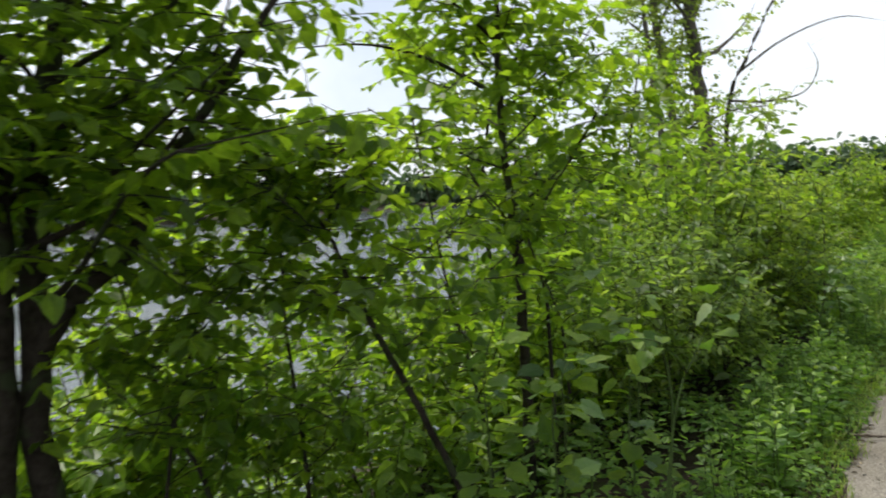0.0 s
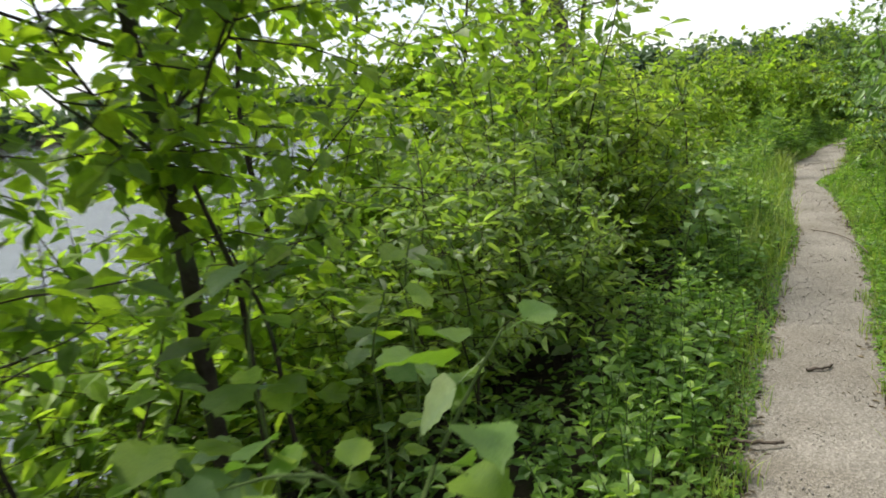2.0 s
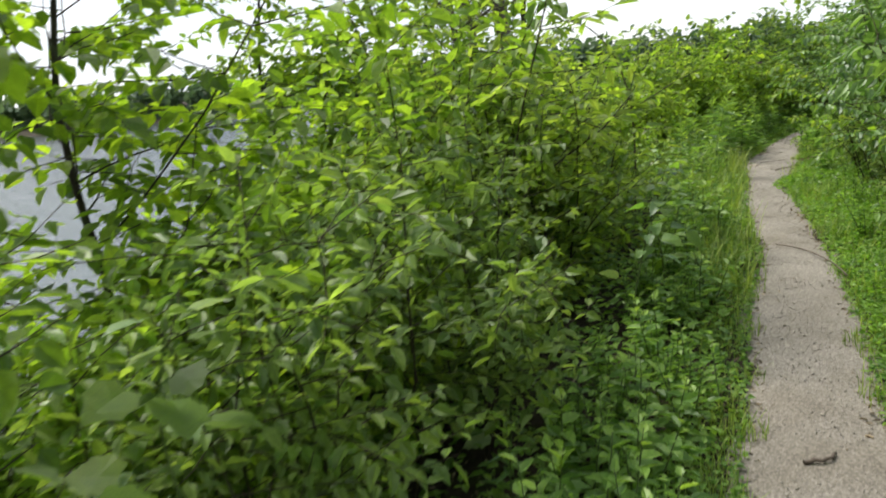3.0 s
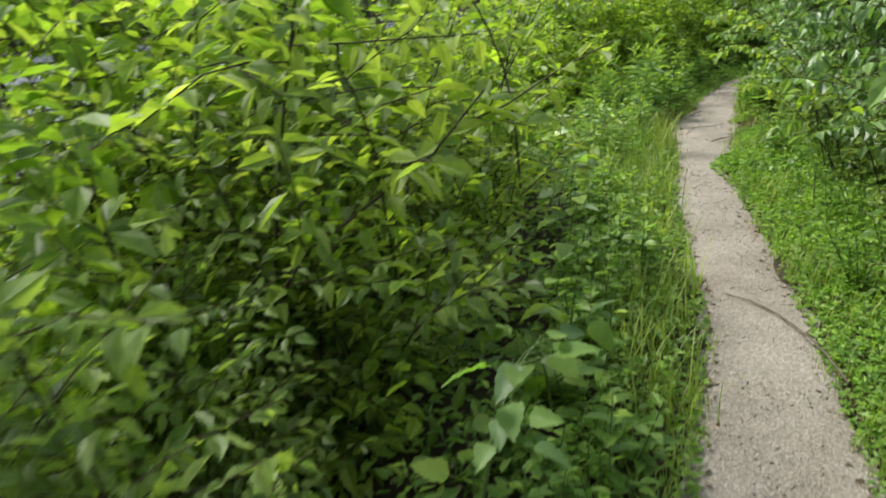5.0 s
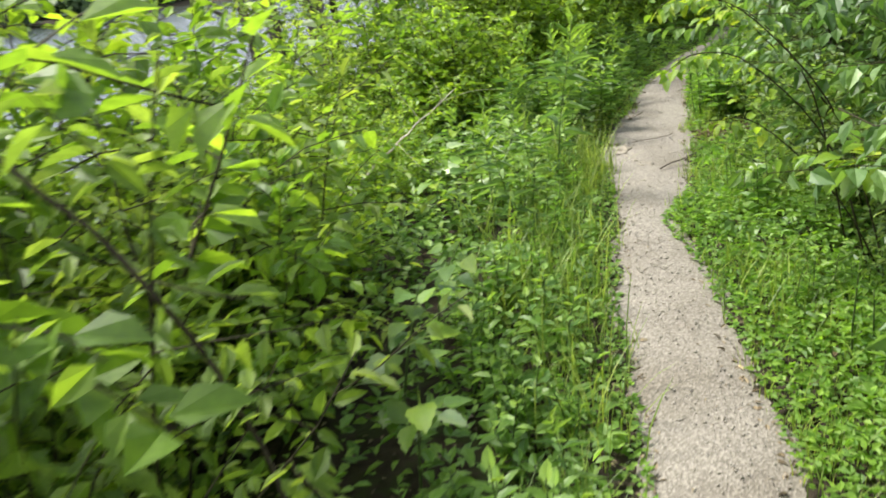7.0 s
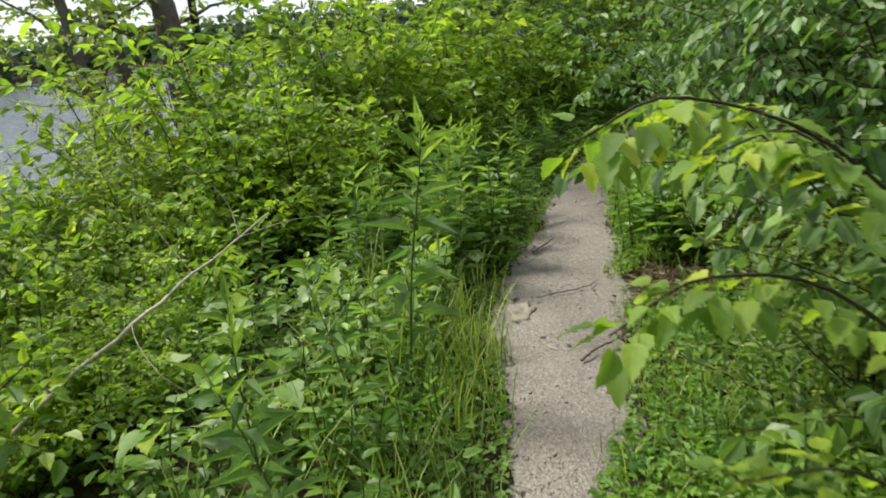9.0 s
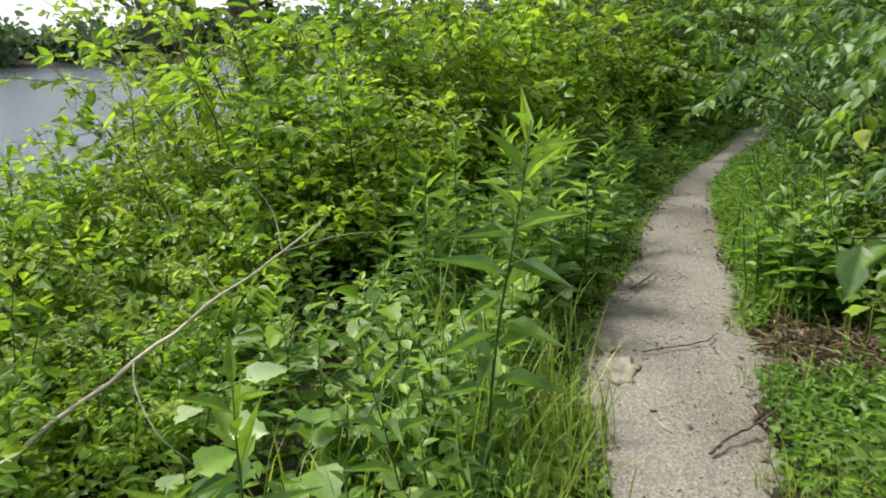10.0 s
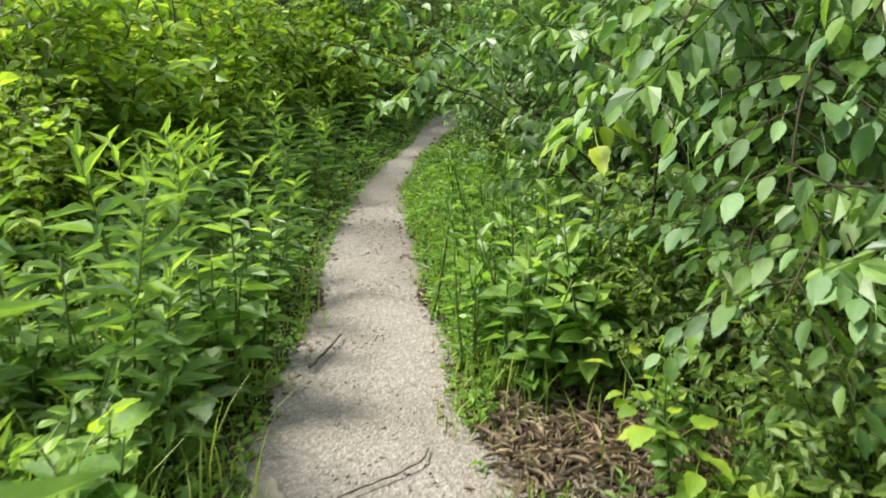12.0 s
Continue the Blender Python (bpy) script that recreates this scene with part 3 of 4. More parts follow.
def strewn_leaves(name, label, category, seed, count, s0, s1, inner, outer, height, leaf, wide, mat, shape=OVATE, tiltup=0.25, flat=0.35, side=0, power=1.4, lift=0.01):
    """Low growth too thick to count: leaves between the trail's edge and outer metres off it, taller farther out."""
    rng = np.random.default_rng(seed)
    s = rng.uniform(s0, s1, count)
    cx, cy, rx, ry, hw = along_trail(s)
    sg = rng.choice([-1, 1], count) if side == 0 else np.full(count, side)
    off = inner + (outer - inner) * rng.random(count) ** power
    d = sg * (hw + off)
    x, y = cx + rx * d, cy + ry * d
    near = np.abs(trail_coords(x, y)[1]) - trail_coords(x, y)[2]
    keep = near > inner - 0.03
    ss, dd, hh = trail_coords(x, y)
    if name == "undergrowth":
        keep &= ~((ss > S0 + 5.0) & (ss < S0 + 11.5) & (dd < -0.95) & (dd > -2.3) & (rng.random(count) < 0.25))
    if name != "leaf_litter":
        keep &= (x - 8.72) ** 2 + (y - 11.58) ** 2 > (0.45 + 0.08 * np.sin(x * 17) * np.sin(y * 13)) ** 2
    x, y, off = x[keep], y[keep], off[keep]
    n = len(x)
    clump = 0.55 + 0.45 * np.sin(x * 3.1 + 1.3 * np.sin(y * 2.2)) * np.sin(y * 3.7 + x)
    h = height * np.clip(0.25 + (off - inner) / max(outer - inner, 1e-6) * 1.5, 0, 1) * (0.35 + 0.65 * clump)
    z = ground_z(x, y) + lift + h * np.sqrt(rng.random(n))
    th = rng.uniform(0, 2 * np.pi, n)
    way = np.stack([np.cos(th), np.sin(th), rng.normal(tiltup, 0.25, n)], 1)
    up = unit(np.stack([rng.normal(0, flat, n), rng.normal(0, flat, n), np.ones(n)], 1))
    L = leaf * rng.uniform(0.6, 1.3, n)
    V, F = leaves_mesh(np.stack([x, y, z], 1), way, up, L, L * wide, shape)
    return tagged(mesh_object(name, V, F, mat), label, category, kind="stuff")


def grass(name, label, seed, spots, height, mat, per=60, radius=0.16):
    """Tufts of bent blades."""
    rng = np.random.default_rng(seed)
    P = np.array([sp[:2] for sp in spots], float)
    c = np.repeat(np.arange(len(P)), per)
    n = len(c)
    x, y = P[c, 0] + rng.normal(0, radius, n), P[c, 1] + rng.normal(0, radius, n)
    s, d, hw = trail_coords(x, y)
    k = np.abs(d) > hw - 0.03 + 0.06 * np.sin(x * 9 + y * 5)
    k &= ((x - 8.7) ** 2 + (y - 11.6) ** 2 > 0.4 ** 2) | (rng.random(n) < 0.12)
    x, y = x[k], y[k]
    n = len(x)
    z = ground_z(x, y)
    th = rng.uniform(0, 2 * np.pi, n)
    out = np.stack([np.cos(th), np.sin(th), np.zeros(n)], 1)
    side = np.stack([-np.sin(th), np.cos(th), np.zeros(n)], 1)
    h = height * rng.uniform(0.45, 1.15, n)
    bend = rng.uniform(0.1, 0.75, n) * h
    w = rng.uniform(0.0018, 0.004, n) * (0.6 + height)
    base = np.stack([x, y, z], 1)
    rows = []
    for u, ww in ((0, 1), (0.4, 0.95), (0.75, 0.7), (1, 0.08)):
        mid = base + out * (bend * u * u)[:, None] + np.array([0, 0, 1.0]) * (h * (u - 0.28 * (bend / h) * u * u))[:, None]
        rows += [mid - side * (w * ww)[:, None], mid + side * (w * ww)[:, None]]
    V = np.stack(rows, 1).reshape(-1, 3)
    o = np.arange(n) * 8
    F = []
    for q in ((0, 1, 3, 2), (2, 3, 5, 4), (4, 5, 7, 6)):
        F.extend((np.array(q)[None] + o[:, None]).tolist())
    return tagged(mesh_object(name, V, F, mat), label, "grass", kind="stuff")


def stick(name, points, r0, r1, mat, label, forks=(), category="stick"):
    """A fallen stick: knobbly tube along the points, with side twigs."""
    rng = np.random.default_rng(int(abs(points[0][0]) * 100) + len(points))
    p = np.array(points, float)
    base = p[0].copy()
    line = spline(p - base, 5)
    line[1:-1] += rng.normal(0, r0 * 0.35, (len(line) - 2, 3))
    rad = np.linspace(r0, r1, len(line)) * rng.uniform(0.85, 1.2, len(line))
    root = tagged(mesh_object(name, *tube(line, rad, 7), mat, True), label, category)
    root.location = base
    for f in forks:
        q = spline(np.array(f, float) - base, 4)
        child(mesh_object("twig", *tube(q, np.linspace(r1 * 0.9, r1 * 0.3, len(q)), 5), mat, True), root)
    return root


# ---- trees ----
tree("tree", [(-1.72, 2.5, -0.5), (-1.68, 2.5, 0.66), (-1.61, 2.5, 1.35), (-1.58, 2.5, 1.73), (-1.57, 2.5, 2.21), (-1.62, 2.45, 3.6), (-1.5, 2.5, 5.2)], 0.075, 0.03, 24, 1.35, 12, 0.09, 0.034,
     LEAF_TREE, "dark-barked lakeside tree in full leaf", 0.42, 5, group="lakeside trees")
tree("tree", [(-1.56, 2.62, -0.5), (-1.57, 2.6, 0.6), (-1.55, 2.6, 1.22), (-1.5, 2.7, 2.0), (-1.35, 3.0, 3.2), (-1.1, 3.3, 4.6)], 0.068, 0.03, 24, 1.35, 12, 0.09, 0.034,
     LEAF_TREE, "dark-barked lakeside tree in full leaf", 0.42, 6, group="lakeside trees",
     given=[([(-1.54, 2.6, 1.2), (-1.36, 2.6, 1.41), (-1.17, 2.6, 1.55), (-1.06, 2.6, 1.76), (-0.82, 2.6, 2.07), (-0.63, 2.6, 2.33), (-0.3, 2.65, 2.75), (0.1, 2.8, 3.3)], 0.09)])
tree("sapling", [(0.22, 3.1, -0.2), (-0.06, 3.0, 0.57), (-0.3, 3.0, 1.09), (-0.41, 3.0, 1.32), (-0.49, 3.0, 1.55), (-0.63, 3.0, 1.73), (-0.77, 3.0, 1.84)], 0.018, 0.005, 16, 0.75, 9, 0.085, 0.034,
     LEAF_TREE, "leaning thin dark sapling with broad leaves", 0.3, 7, group="lakeside saplings",
     given=[([(-0.49, 3.0, 1.55), (-0.47, 3.0, 1.75), (-0.45, 3.0, 2.05)], 0.018)])
tree("tree", [(0.4, 4.12, -0.4), (0.39, 4.1, 0.8), (0.39, 4.1, 1.24), (0.36, 4.1, 1.5), (0.33, 4.1, 2.15), (0.34, 4.1, 2.8), (0.4, 4.2, 4.6)], 0.034, 0.014, 24, 0.95, 9, 0.09, 0.036,
     LEAF_TREE, "slim dark-barked tree in full leaf", 0.42, 8, group="lakeside trees",
     given=[([(0.55, 4.1, 0.0), (0.54, 4.1, 0.8), (0.53, 4.1, 1.09), (0.47, 4.1, 1.32), (0.43, 4.1, 1.49), (0.4, 4.1, 1.8)], 0.05), ([(0.34, 4.1, 2.2), (0.0, 4.0, 2.4), (-0.35, 3.9, 2.5), (-0.75, 3.85, 2.5)], 0.05), ([(0.34, 4.1, 2.5), (0.05, 4.0, 2.75), (-0.3, 3.9, 2.85)], 0.04), ([(0.64, 4.1, 0.5), (0.61, 4.1, 0.91), (0.55, 4.1, 1.11), (0.5, 4.1, 1.27)], 0.035)])
tree("sapling", [(0.2, 3.5, -0.3), (0.12, 3.4, 0.6), (-0.02, 3.4, 1.3), (-0.15, 3.45, 2.2)], 0.011, 0.004, 9, 0.55, 7, 0.085, 0.04,
     LEAF_TREE, "thin upright sapling with broad leaves", 0.25, 9, group="lakeside saplings")
tree("sapling", [(-0.75, 3.4, -0.6), (-0.75, 3.4, 0.4), (-0.8, 3.4, 1.2), (-0.75, 3.45, 2.1)], 0.013, 0.005, 14, 0.8, 8, 0.085, 0.034,
     LEAF_TREE, "thin upright sapling with broad leaves", 0.3, 10, group="lakeside saplings")
tree("sapling", [(-0.95, 2.9, -0.5), (-1.05, 2.9, 0.46), (-1.17, 2.9, 0.77), (-1.27, 2.9, 1.07), (-1.36, 2.9, 1.45)], 0.012, 0.004, 12, 0.7, 7, 0.085, 0.032,
     LEAF_TREE, "thin leaning sapling with broad leaves", 0.3, 14, group="lakeside saplings")
tree("sapling", [(-1.35, 2.85, -0.5), (-1.2, 2.85, 0.6), (-1.08, 2.85, 1.05), (-0.95, 2.9, 1.5)], 0.011, 0.004, 10, 0.6, 6, 0.085, 0.034,
     LEAF_TREE, "thin leaning sapling with broad leaves", 0.4, 15, group="lakeside saplings")
# The first two are added out of view beside and behind the start.
for k, (x, y, h) in enumerate([(-4.5, 1.0, 6.0), (-2.2, -2.2, 6.5), (0.3, 6.9, 3.6), (1.3, 11.3, 4.8), (2.7, 11.2, 4.3)]):
    z = z_at(x, y)
    tree("tree", [(x, y, z - 0.2), (x + 0.1, y, z + h * 0.3), (x, y + 0.15, z + h * 0.6), (x + 0.25, y + 0.2, z + h)], 0.085 if h > 5 else 0.03, 0.012, 18, 1.8, 10, 0.115, 0.045,
         LEAF_TREE, "slender lakeside tree in full leaf", 0.25, 40 + k, group="lakeside trees")
# the tall pair far along the bank, with bare limbs
tree("tall_tree", [(8.82, 25.04, -2.51), (8.70, 25.04, 0.89), (8.35, 24.92, 3.93), (8.00, 24.92, 7.32), (7.76, 24.92, 11.42), (7.76, 25.04, 17.27)], 0.29, 0.12, 20, 3.4, 11, 0.15, 0.08,
     LEAF_OLIVE, "tall grey tree with bare lower limbs by the lake", 0.5, 20, bark=GREYBARK, group="tall trees",
     given=[([(8.41, 24.92, 3.46), (9.40, 24.80, 3.81), (10.81, 24.69, 3.93), (11.39, 24.69, 4.51)], 0.09)])
tree("tall_tree", [(7.76, 25.27, -2.62), (7.71, 25.27, 0.89), (7.41, 25.27, 3.93), (6.95, 25.27, 7.32), (6.71, 25.39, 11.42), (6.48, 25.51, 16.10)], 0.18, 0.08, 24, 3.0, 12, 0.15, 0.07,
     LEAF_OLIVE, "tall grey tree in light leaf by the lake", 0.25, 21, bark=GREYBARK, group="tall trees")
tree("tall_tree", [(6.95, 23.98, -2.62), (6.89, 23.98, 0.89), (6.59, 23.98, 3.93), (6.24, 23.98, 7.32), (6.13, 24.22, 11.42)], 0.12, 0.05, 26, 2.8, 12, 0.15, 0.07,
     LEAF_OLIVE, "tall grey tree in light leaf by the lake", 0.2, 22, bark=GREYBARK, group="tall trees")
tree("dead_tree", [(9.29, 25.62, -2.27), (9.29, 25.51, 1.47), (9.40, 25.39, 4.16), (10.10, 25.27, 5.80), (11.04, 25.27, 7.67)], 0.1, 0.04, 0, 1.4, 5, 0.1, 0,
     LEAF_OLIVE, "bare dead tree with crooked limbs", 0.5, 23, group="tall trees",
     given=[([(9.75, 25.27, 5.10), (11.16, 25.15, 6.04), (12.91, 25.04, 6.62), (14.32, 24.92, 6.39)], 0.1), ([(9.46, 25.39, 4.16), (10.57, 25.15, 4.05), (11.74, 25.04, 4.28), (12.21, 25.04, 5.10), (11.86, 25.04, 5.92)], 0.1)])
# Those from s -3 to 6 are added, mostly unseen, to shade the path.
for k, (s, d, h) in enumerate([(6.5, 3.6, 5.2), (9.0, 4.9, 5.0), (11.5, 5.6, 5.0), (14.5, 5.7, 5.0), (18.0, 4.6, 5.5), (21.0, 2.6, 5.5), (3.5, 2.3, 6.0), (6.0, 2.7, 6.0), (0.5, 2.3, 6.0), (-3.0, 2.6, 6.0), (25.0, -3.4, 5.0), (25.5, 2.6, 6.0)]):
    x, y = trail_point(S0 + s, d)
    z = z_at(x, y)
    tree("tree", [(x, y, z - 0.2), (x + 0.1, y, z + h * 0.3), (x - 0.1, y + 0.15, z + h * 0.6), (x + 0.15, y + 0.2, z + h)], 0.09, 0.02, 17, 2.0, 9, 0.115, 0.06,
         LEAF_DEEP, "leafy tree behind the trailside shrubs, or an unseen one added for shade", 0.3 if s < 7 else 0.15, 60 + k, group="trailside trees")

# ---- shrubs ----
rg0 = random.Random(8)
bank = make_shrubs("shrub", 11, 6, 1.75, 0.7, 6, 12, 0.09, 0.036, LEAF_SHRUB, 0.6, "leafy green shrub on the lake bank", "bank shrubs", low=0.06)
scatter(bank, [(*q, 0.8) for q in band(38, S0 + 5.5, S0 + 7.5, -2.5, -1.5, 5, 0.45)] + band(21, S0 + 7.5, S0 + 22, -4.4, -2.0, 44, 0.55), 31, (0.75, 1.15))
# Backlight on the bank is partly put into this shrub's bright leaf colour.
light = make_shrubs("shrub", 13, 5, 1.25, 0.7, 6, 13, 0.074, 0.031, LEAF_BRIGHT, 0.58, "bright yellow-green shrub at the trail's edge, its colour part backlight", "edge shrubs", low=0.32)
scatter(light, [(*q, 1.1) for q in band(43, S0 + 3.6, S0 + 7.5, -3.2, -1.8, 12, 0.45)] + [(*q, 1.35) for q in band(30, S0 + 16.5, S0 + 24, -3.2, -1.1, 14, 0.6)] + band(23, S0 + 8.5, S0 + 13.5, -2.5, -1.7, 16, 0.42) + band(24, S0 + 13.5, S0 + 22, -3.6, -1.6, 18, 0.5), 33, (0.7, 1.1))
olive = make_shrubs("shrub", 15, 5, 1.6, 0.6, 6, 12, 0.066, 0.03, LEAF_OLIVE, 0.42, "fine-leaved olive-green shrub on the bank", "fine-leaved shrubs", low=0.06)
dusky = make_shrubs("dusky_shrub", 17, 4, 1.55, 0.6, 7, 14, 0.07, 0.03, LEAF_DUSK, 0.5, "dense dull-green shrub with small leaves", "dusky shrubs", low=0.28)
scatter(dusky, band(25, S0 + 4.2, S0 + 8.5, -1.7, -1.35, 6, 0.5) + [(*q, 0.62) for q in band(41, S0 + 8.6, S0 + 15, 0.98, 1.3, 16, 0.3)], 36, (0.8, 1.1))
scatter(olive, band(37, S0 + 7.5, S0 + 24, -3.6, -1.6, 38, 0.55) + band(26, S0 + 11, S0 + 18, -6.5, -3.6, 16, 0.7), 35, (0.75, 1.2))
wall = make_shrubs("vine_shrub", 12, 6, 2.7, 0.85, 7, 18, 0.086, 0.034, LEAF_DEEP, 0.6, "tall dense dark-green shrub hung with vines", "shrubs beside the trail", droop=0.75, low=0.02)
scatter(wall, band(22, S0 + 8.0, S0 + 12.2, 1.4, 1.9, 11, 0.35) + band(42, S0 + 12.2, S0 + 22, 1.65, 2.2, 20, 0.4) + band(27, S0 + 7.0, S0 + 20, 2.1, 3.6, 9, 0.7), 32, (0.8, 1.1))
for x, y, h in [(2.1, 7.3, 1.35), (2.5, 7.8, 1.75), (2.8, 8.6, 1.8), (3.3, 9.1, 1.55), (3.5, 9.7, 1.3), (2.2, 8.9, 1.5), (2.9, 10.1, 1.5), (3.0, 7.6, 0.95), (3.6, 8.6, 0.95), 
                (4.2, 10.6, 1.2), (4.5, 11.4, 1.2), (4.9, 12.0, 0.9), (5.0, 12.9, 0.8), (5.5, 13.4, 0.85), (4.3, 12.2, 1.0), (5.9, 14.2, 0.95), (6.6, 14.9, 1.35), (2.6, 11.0, 1.6), (3.3, 11.1, 1.5), (2.9, 12.2, 1.7), (2.0, 10.2, 1.5), (7.1, 15.3, 1.6), (6.6, 16.0, 1.7),
                (7.9, 15.9, 1.55), (8.6, 16.2, 1.5), (9.3, 16.8, 1.6), (10.2, 17.2, 1.6), (11.0, 17.6, 1.6), (12.0, 18.0, 1.7), (7.4, 14.2, 1.0), (8.0, 14.8, 1.05), (8.6, 15.3, 1.1), (13.2, 18.3, 1.7), (14.5, 18.6, 1.7),
                (16.0, 18.6, 1.8), (17.5, 18.4, 1.8), (19.0, 18.0, 1.8), (13.8, 17.6, 1.3), (15.2, 18.0, 1.4), (12.4, 17.0, 1.1), (-0.2, 4.2, 1.1), (-0.9, 3.9, 0.9), (-0.6, 5.0, 1.1), (0.2, 4.9, 1.2), (-2.4, 2.6, 0.9)]:
    c = copy_thing(rg0.choice(bank + olive[:2]) if y > 6 else rg0.choice(bank), Matrix())
    c.matrix_basis = pose(x, y, z_at(x, y) - 0.02, 0, 0, rg0.uniform(0, 360)) @ Matrix.Scale(h * clearing(x, y), 4)
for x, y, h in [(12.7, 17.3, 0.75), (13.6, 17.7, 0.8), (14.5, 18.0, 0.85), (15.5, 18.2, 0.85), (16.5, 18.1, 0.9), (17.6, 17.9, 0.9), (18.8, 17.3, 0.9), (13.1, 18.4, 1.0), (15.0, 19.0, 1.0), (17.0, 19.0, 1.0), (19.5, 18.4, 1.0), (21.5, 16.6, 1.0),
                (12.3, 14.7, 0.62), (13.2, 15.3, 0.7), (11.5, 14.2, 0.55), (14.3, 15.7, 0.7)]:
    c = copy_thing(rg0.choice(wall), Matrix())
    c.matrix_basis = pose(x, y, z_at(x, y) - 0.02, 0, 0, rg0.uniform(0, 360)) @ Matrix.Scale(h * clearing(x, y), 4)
# Bright-leaved copies placed where backlight turns the bank yellow-green.
for x, y, h in [(5.2, 11.6, 0.75), (5.5, 12.2, 0.7), (5.0, 11.0, 0.75), (4.9, 12.6, 0.85), (5.4, 12.9, 0.8), (6.1, 12.9, 0.7), (-1.7, 3.5, 1.45), (-2.3, 3.2, 1.6), (-1.1, 3.5, 1.2), (-1.9, 4.4, 1.7), (-0.4, 4.3, 1.2), (9.2, 15.6, 1.2), (9.9, 16.1, 1.2), (10.6, 16.4, 1.2), (8.4, 15.0, 1.0), (11.3, 16.8, 1.2),
                (0.9, 4.9, 0.95), (1.3, 5.6, 1.0), (0.4, 5.6, 1.1), (1.6, 6.4, 1.0)]:
    c = copy_thing(rg0.choice(light), Matrix())
    c.matrix_basis = pose(x, y, z_at(x, y) - 0.02, 0, 0, rg0.uniform(0, 360)) @ Matrix.Scale(h * clearing(x, y), 4)
# Shrubs round the start, mostly out of view, added to enclose the light.
for x, y in band(28, S0 - 6, S0 + 7, 1.6, 4.0, 10, 0.8) + band(29, S0 - 6, S0 + 1.0, -4.5, -2.0, 6, 0.8):
    c = copy_thing(bank[0], Matrix())
    c.matrix_basis = pose(x, y, z_at(x, y), 0, 0, (x * 97 + y * 61) % 360)

# ---- herbs ----
S_BEND = float(trail_coords(8.41, 12.4)[0][0])
golden = make_stalks("goldenrod", 50, 5, 0.95, 0.16, 0.23, 30, LEAF_DEEP, LEAF_TOP, "tall lance-leaved herb with a pale green top", "tall herbs")
spots = [(6.83, 11.48, 1.12), (7.02, 11.55, 0.62), (7.14, 11.8, 0.68), (6.72, 11.3, 0.6), (7.2, 11.95, 0.6), (7.9, 12.88, 1.0), (7.78, 12.75, 0.85)]
rg = random.Random(4)
for cx, cy, n, sp in ((8.36, 13.5, 20, 0.28), (7.75, 12.95, 8, 0.22), (9.75, 14.75, 9, 0.28), (7.3, 12.75, 6, 0.22), (10.8, 15.5, 8, 0.35), (8.9, 14.2, 8, 0.3), (6.0, 11.0, 3, 0.2), (2.02, 4.86, 2, 0.08), (4.9, 8.45, 3, 0.15)):
    spots += [(cx + rg.gauss(0, sp), cy + rg.gauss(0, sp), rg.uniform(0.75, 1.1) * (0.6 if cx < 5 else 1.0)) for _ in range(n)]
spots += [(x, y, 0.75) for x, y in band(51, S0 + 13, S0 + 22, -1.8, -0.75, 36, 0.12)]
scatter(golden, spots, 52, (0.85, 1.1), 7)
nettle = make_stalks("broad_herb", 53, 5, 0.5, 0.085, 0.55, 14, LEAF_HERB, LEAF_TOP, "knee-high broad-leaved green herb", "knee-high herbs", OVATE, 0.25, 3)
scatter(nettle, band(54, S0 + 2.5, S0 + 11.5, -0.95, -0.5, 50, 0.12) + band(39, S0 + 11.5, S0 + 19, -1.5, -0.55, 80, 0.12) + band(55, S0 + 3.0, S0 + 8.0, 0.6, 1.6, 24, 0.15) + band(56, S0 + 8, S0 + 19, 0.62, 1.3, 34, 0.14) + [(7.75 + rg.gauss(0, 0.3), 12.85 + rg.gauss(0, 0.3), rg.uniform(0.9, 1.4)) for _ in range(26)] + [(9.1 + rg.gauss(0, 0.14), 12.05 + rg.gauss(0, 0.14), rg.uniform(1.0, 1.5)) for _ in range(12)], 57, (0.6, 1.15), 8)
slim = make_stalks("slender_herb", 58, 4, 0.42, 0.055, 0.3, 22, COVER, LEAF_HERB, "slender small-leaved herb at the path's edge", "slender herbs", LANCE, 0.5, 4)
scatter(slim, band(59, S0 + 3, S0 + 17, -1.0, -0.48, 70, 0.1) + [(*q, rg.uniform(0.9, 1.5)) for q in band(62, S_BEND + 0.1, S_BEND + 1.4, 0.42, 0.8, 34, 0.06)] + band(60, S0 + 16.0, S0 + 19, 0.45, 1.0, 24, 0.1) + band(63, S0 + 7.0, S0 + 14, 0.5, 1.15, 50, 0.1), 61, (0.7, 1.15), 8)

# ---- single plants with large leaves ----
HEART = [leaf_blade("heart_leaf", LEAF_BRIGHT, seed=1), leaf_blade("heart_leaf", LEAF_HERB, seed=2, curl=0.3), leaf_blade("heart_leaf", LEAF_BRIGHT, seed=3, fold=0.3)]
SHEEN = [leaf_blade("pale_sheen_leaf", PALE_SHEEN, seed=4), leaf_blade("pale_sheen_leaf", LEAF_HERB, seed=5, curl=0.28), leaf_blade("pale_sheen_leaf", LEAF_BRIGHT, seed=6)]
OVAL = [leaf_blade("oval_leaf", LEAF_HERB, 0.1, 0.03, seed=7, wide=0.32), leaf_blade("oval_leaf", LEAF_DEEP, 0.1, 0.03, 0.3, seed=8, wide=0.32), leaf_blade("oval_leaf", LEAF_SHRUB, 0.1, 0.04, 0.1, seed=9, wide=0.34)]
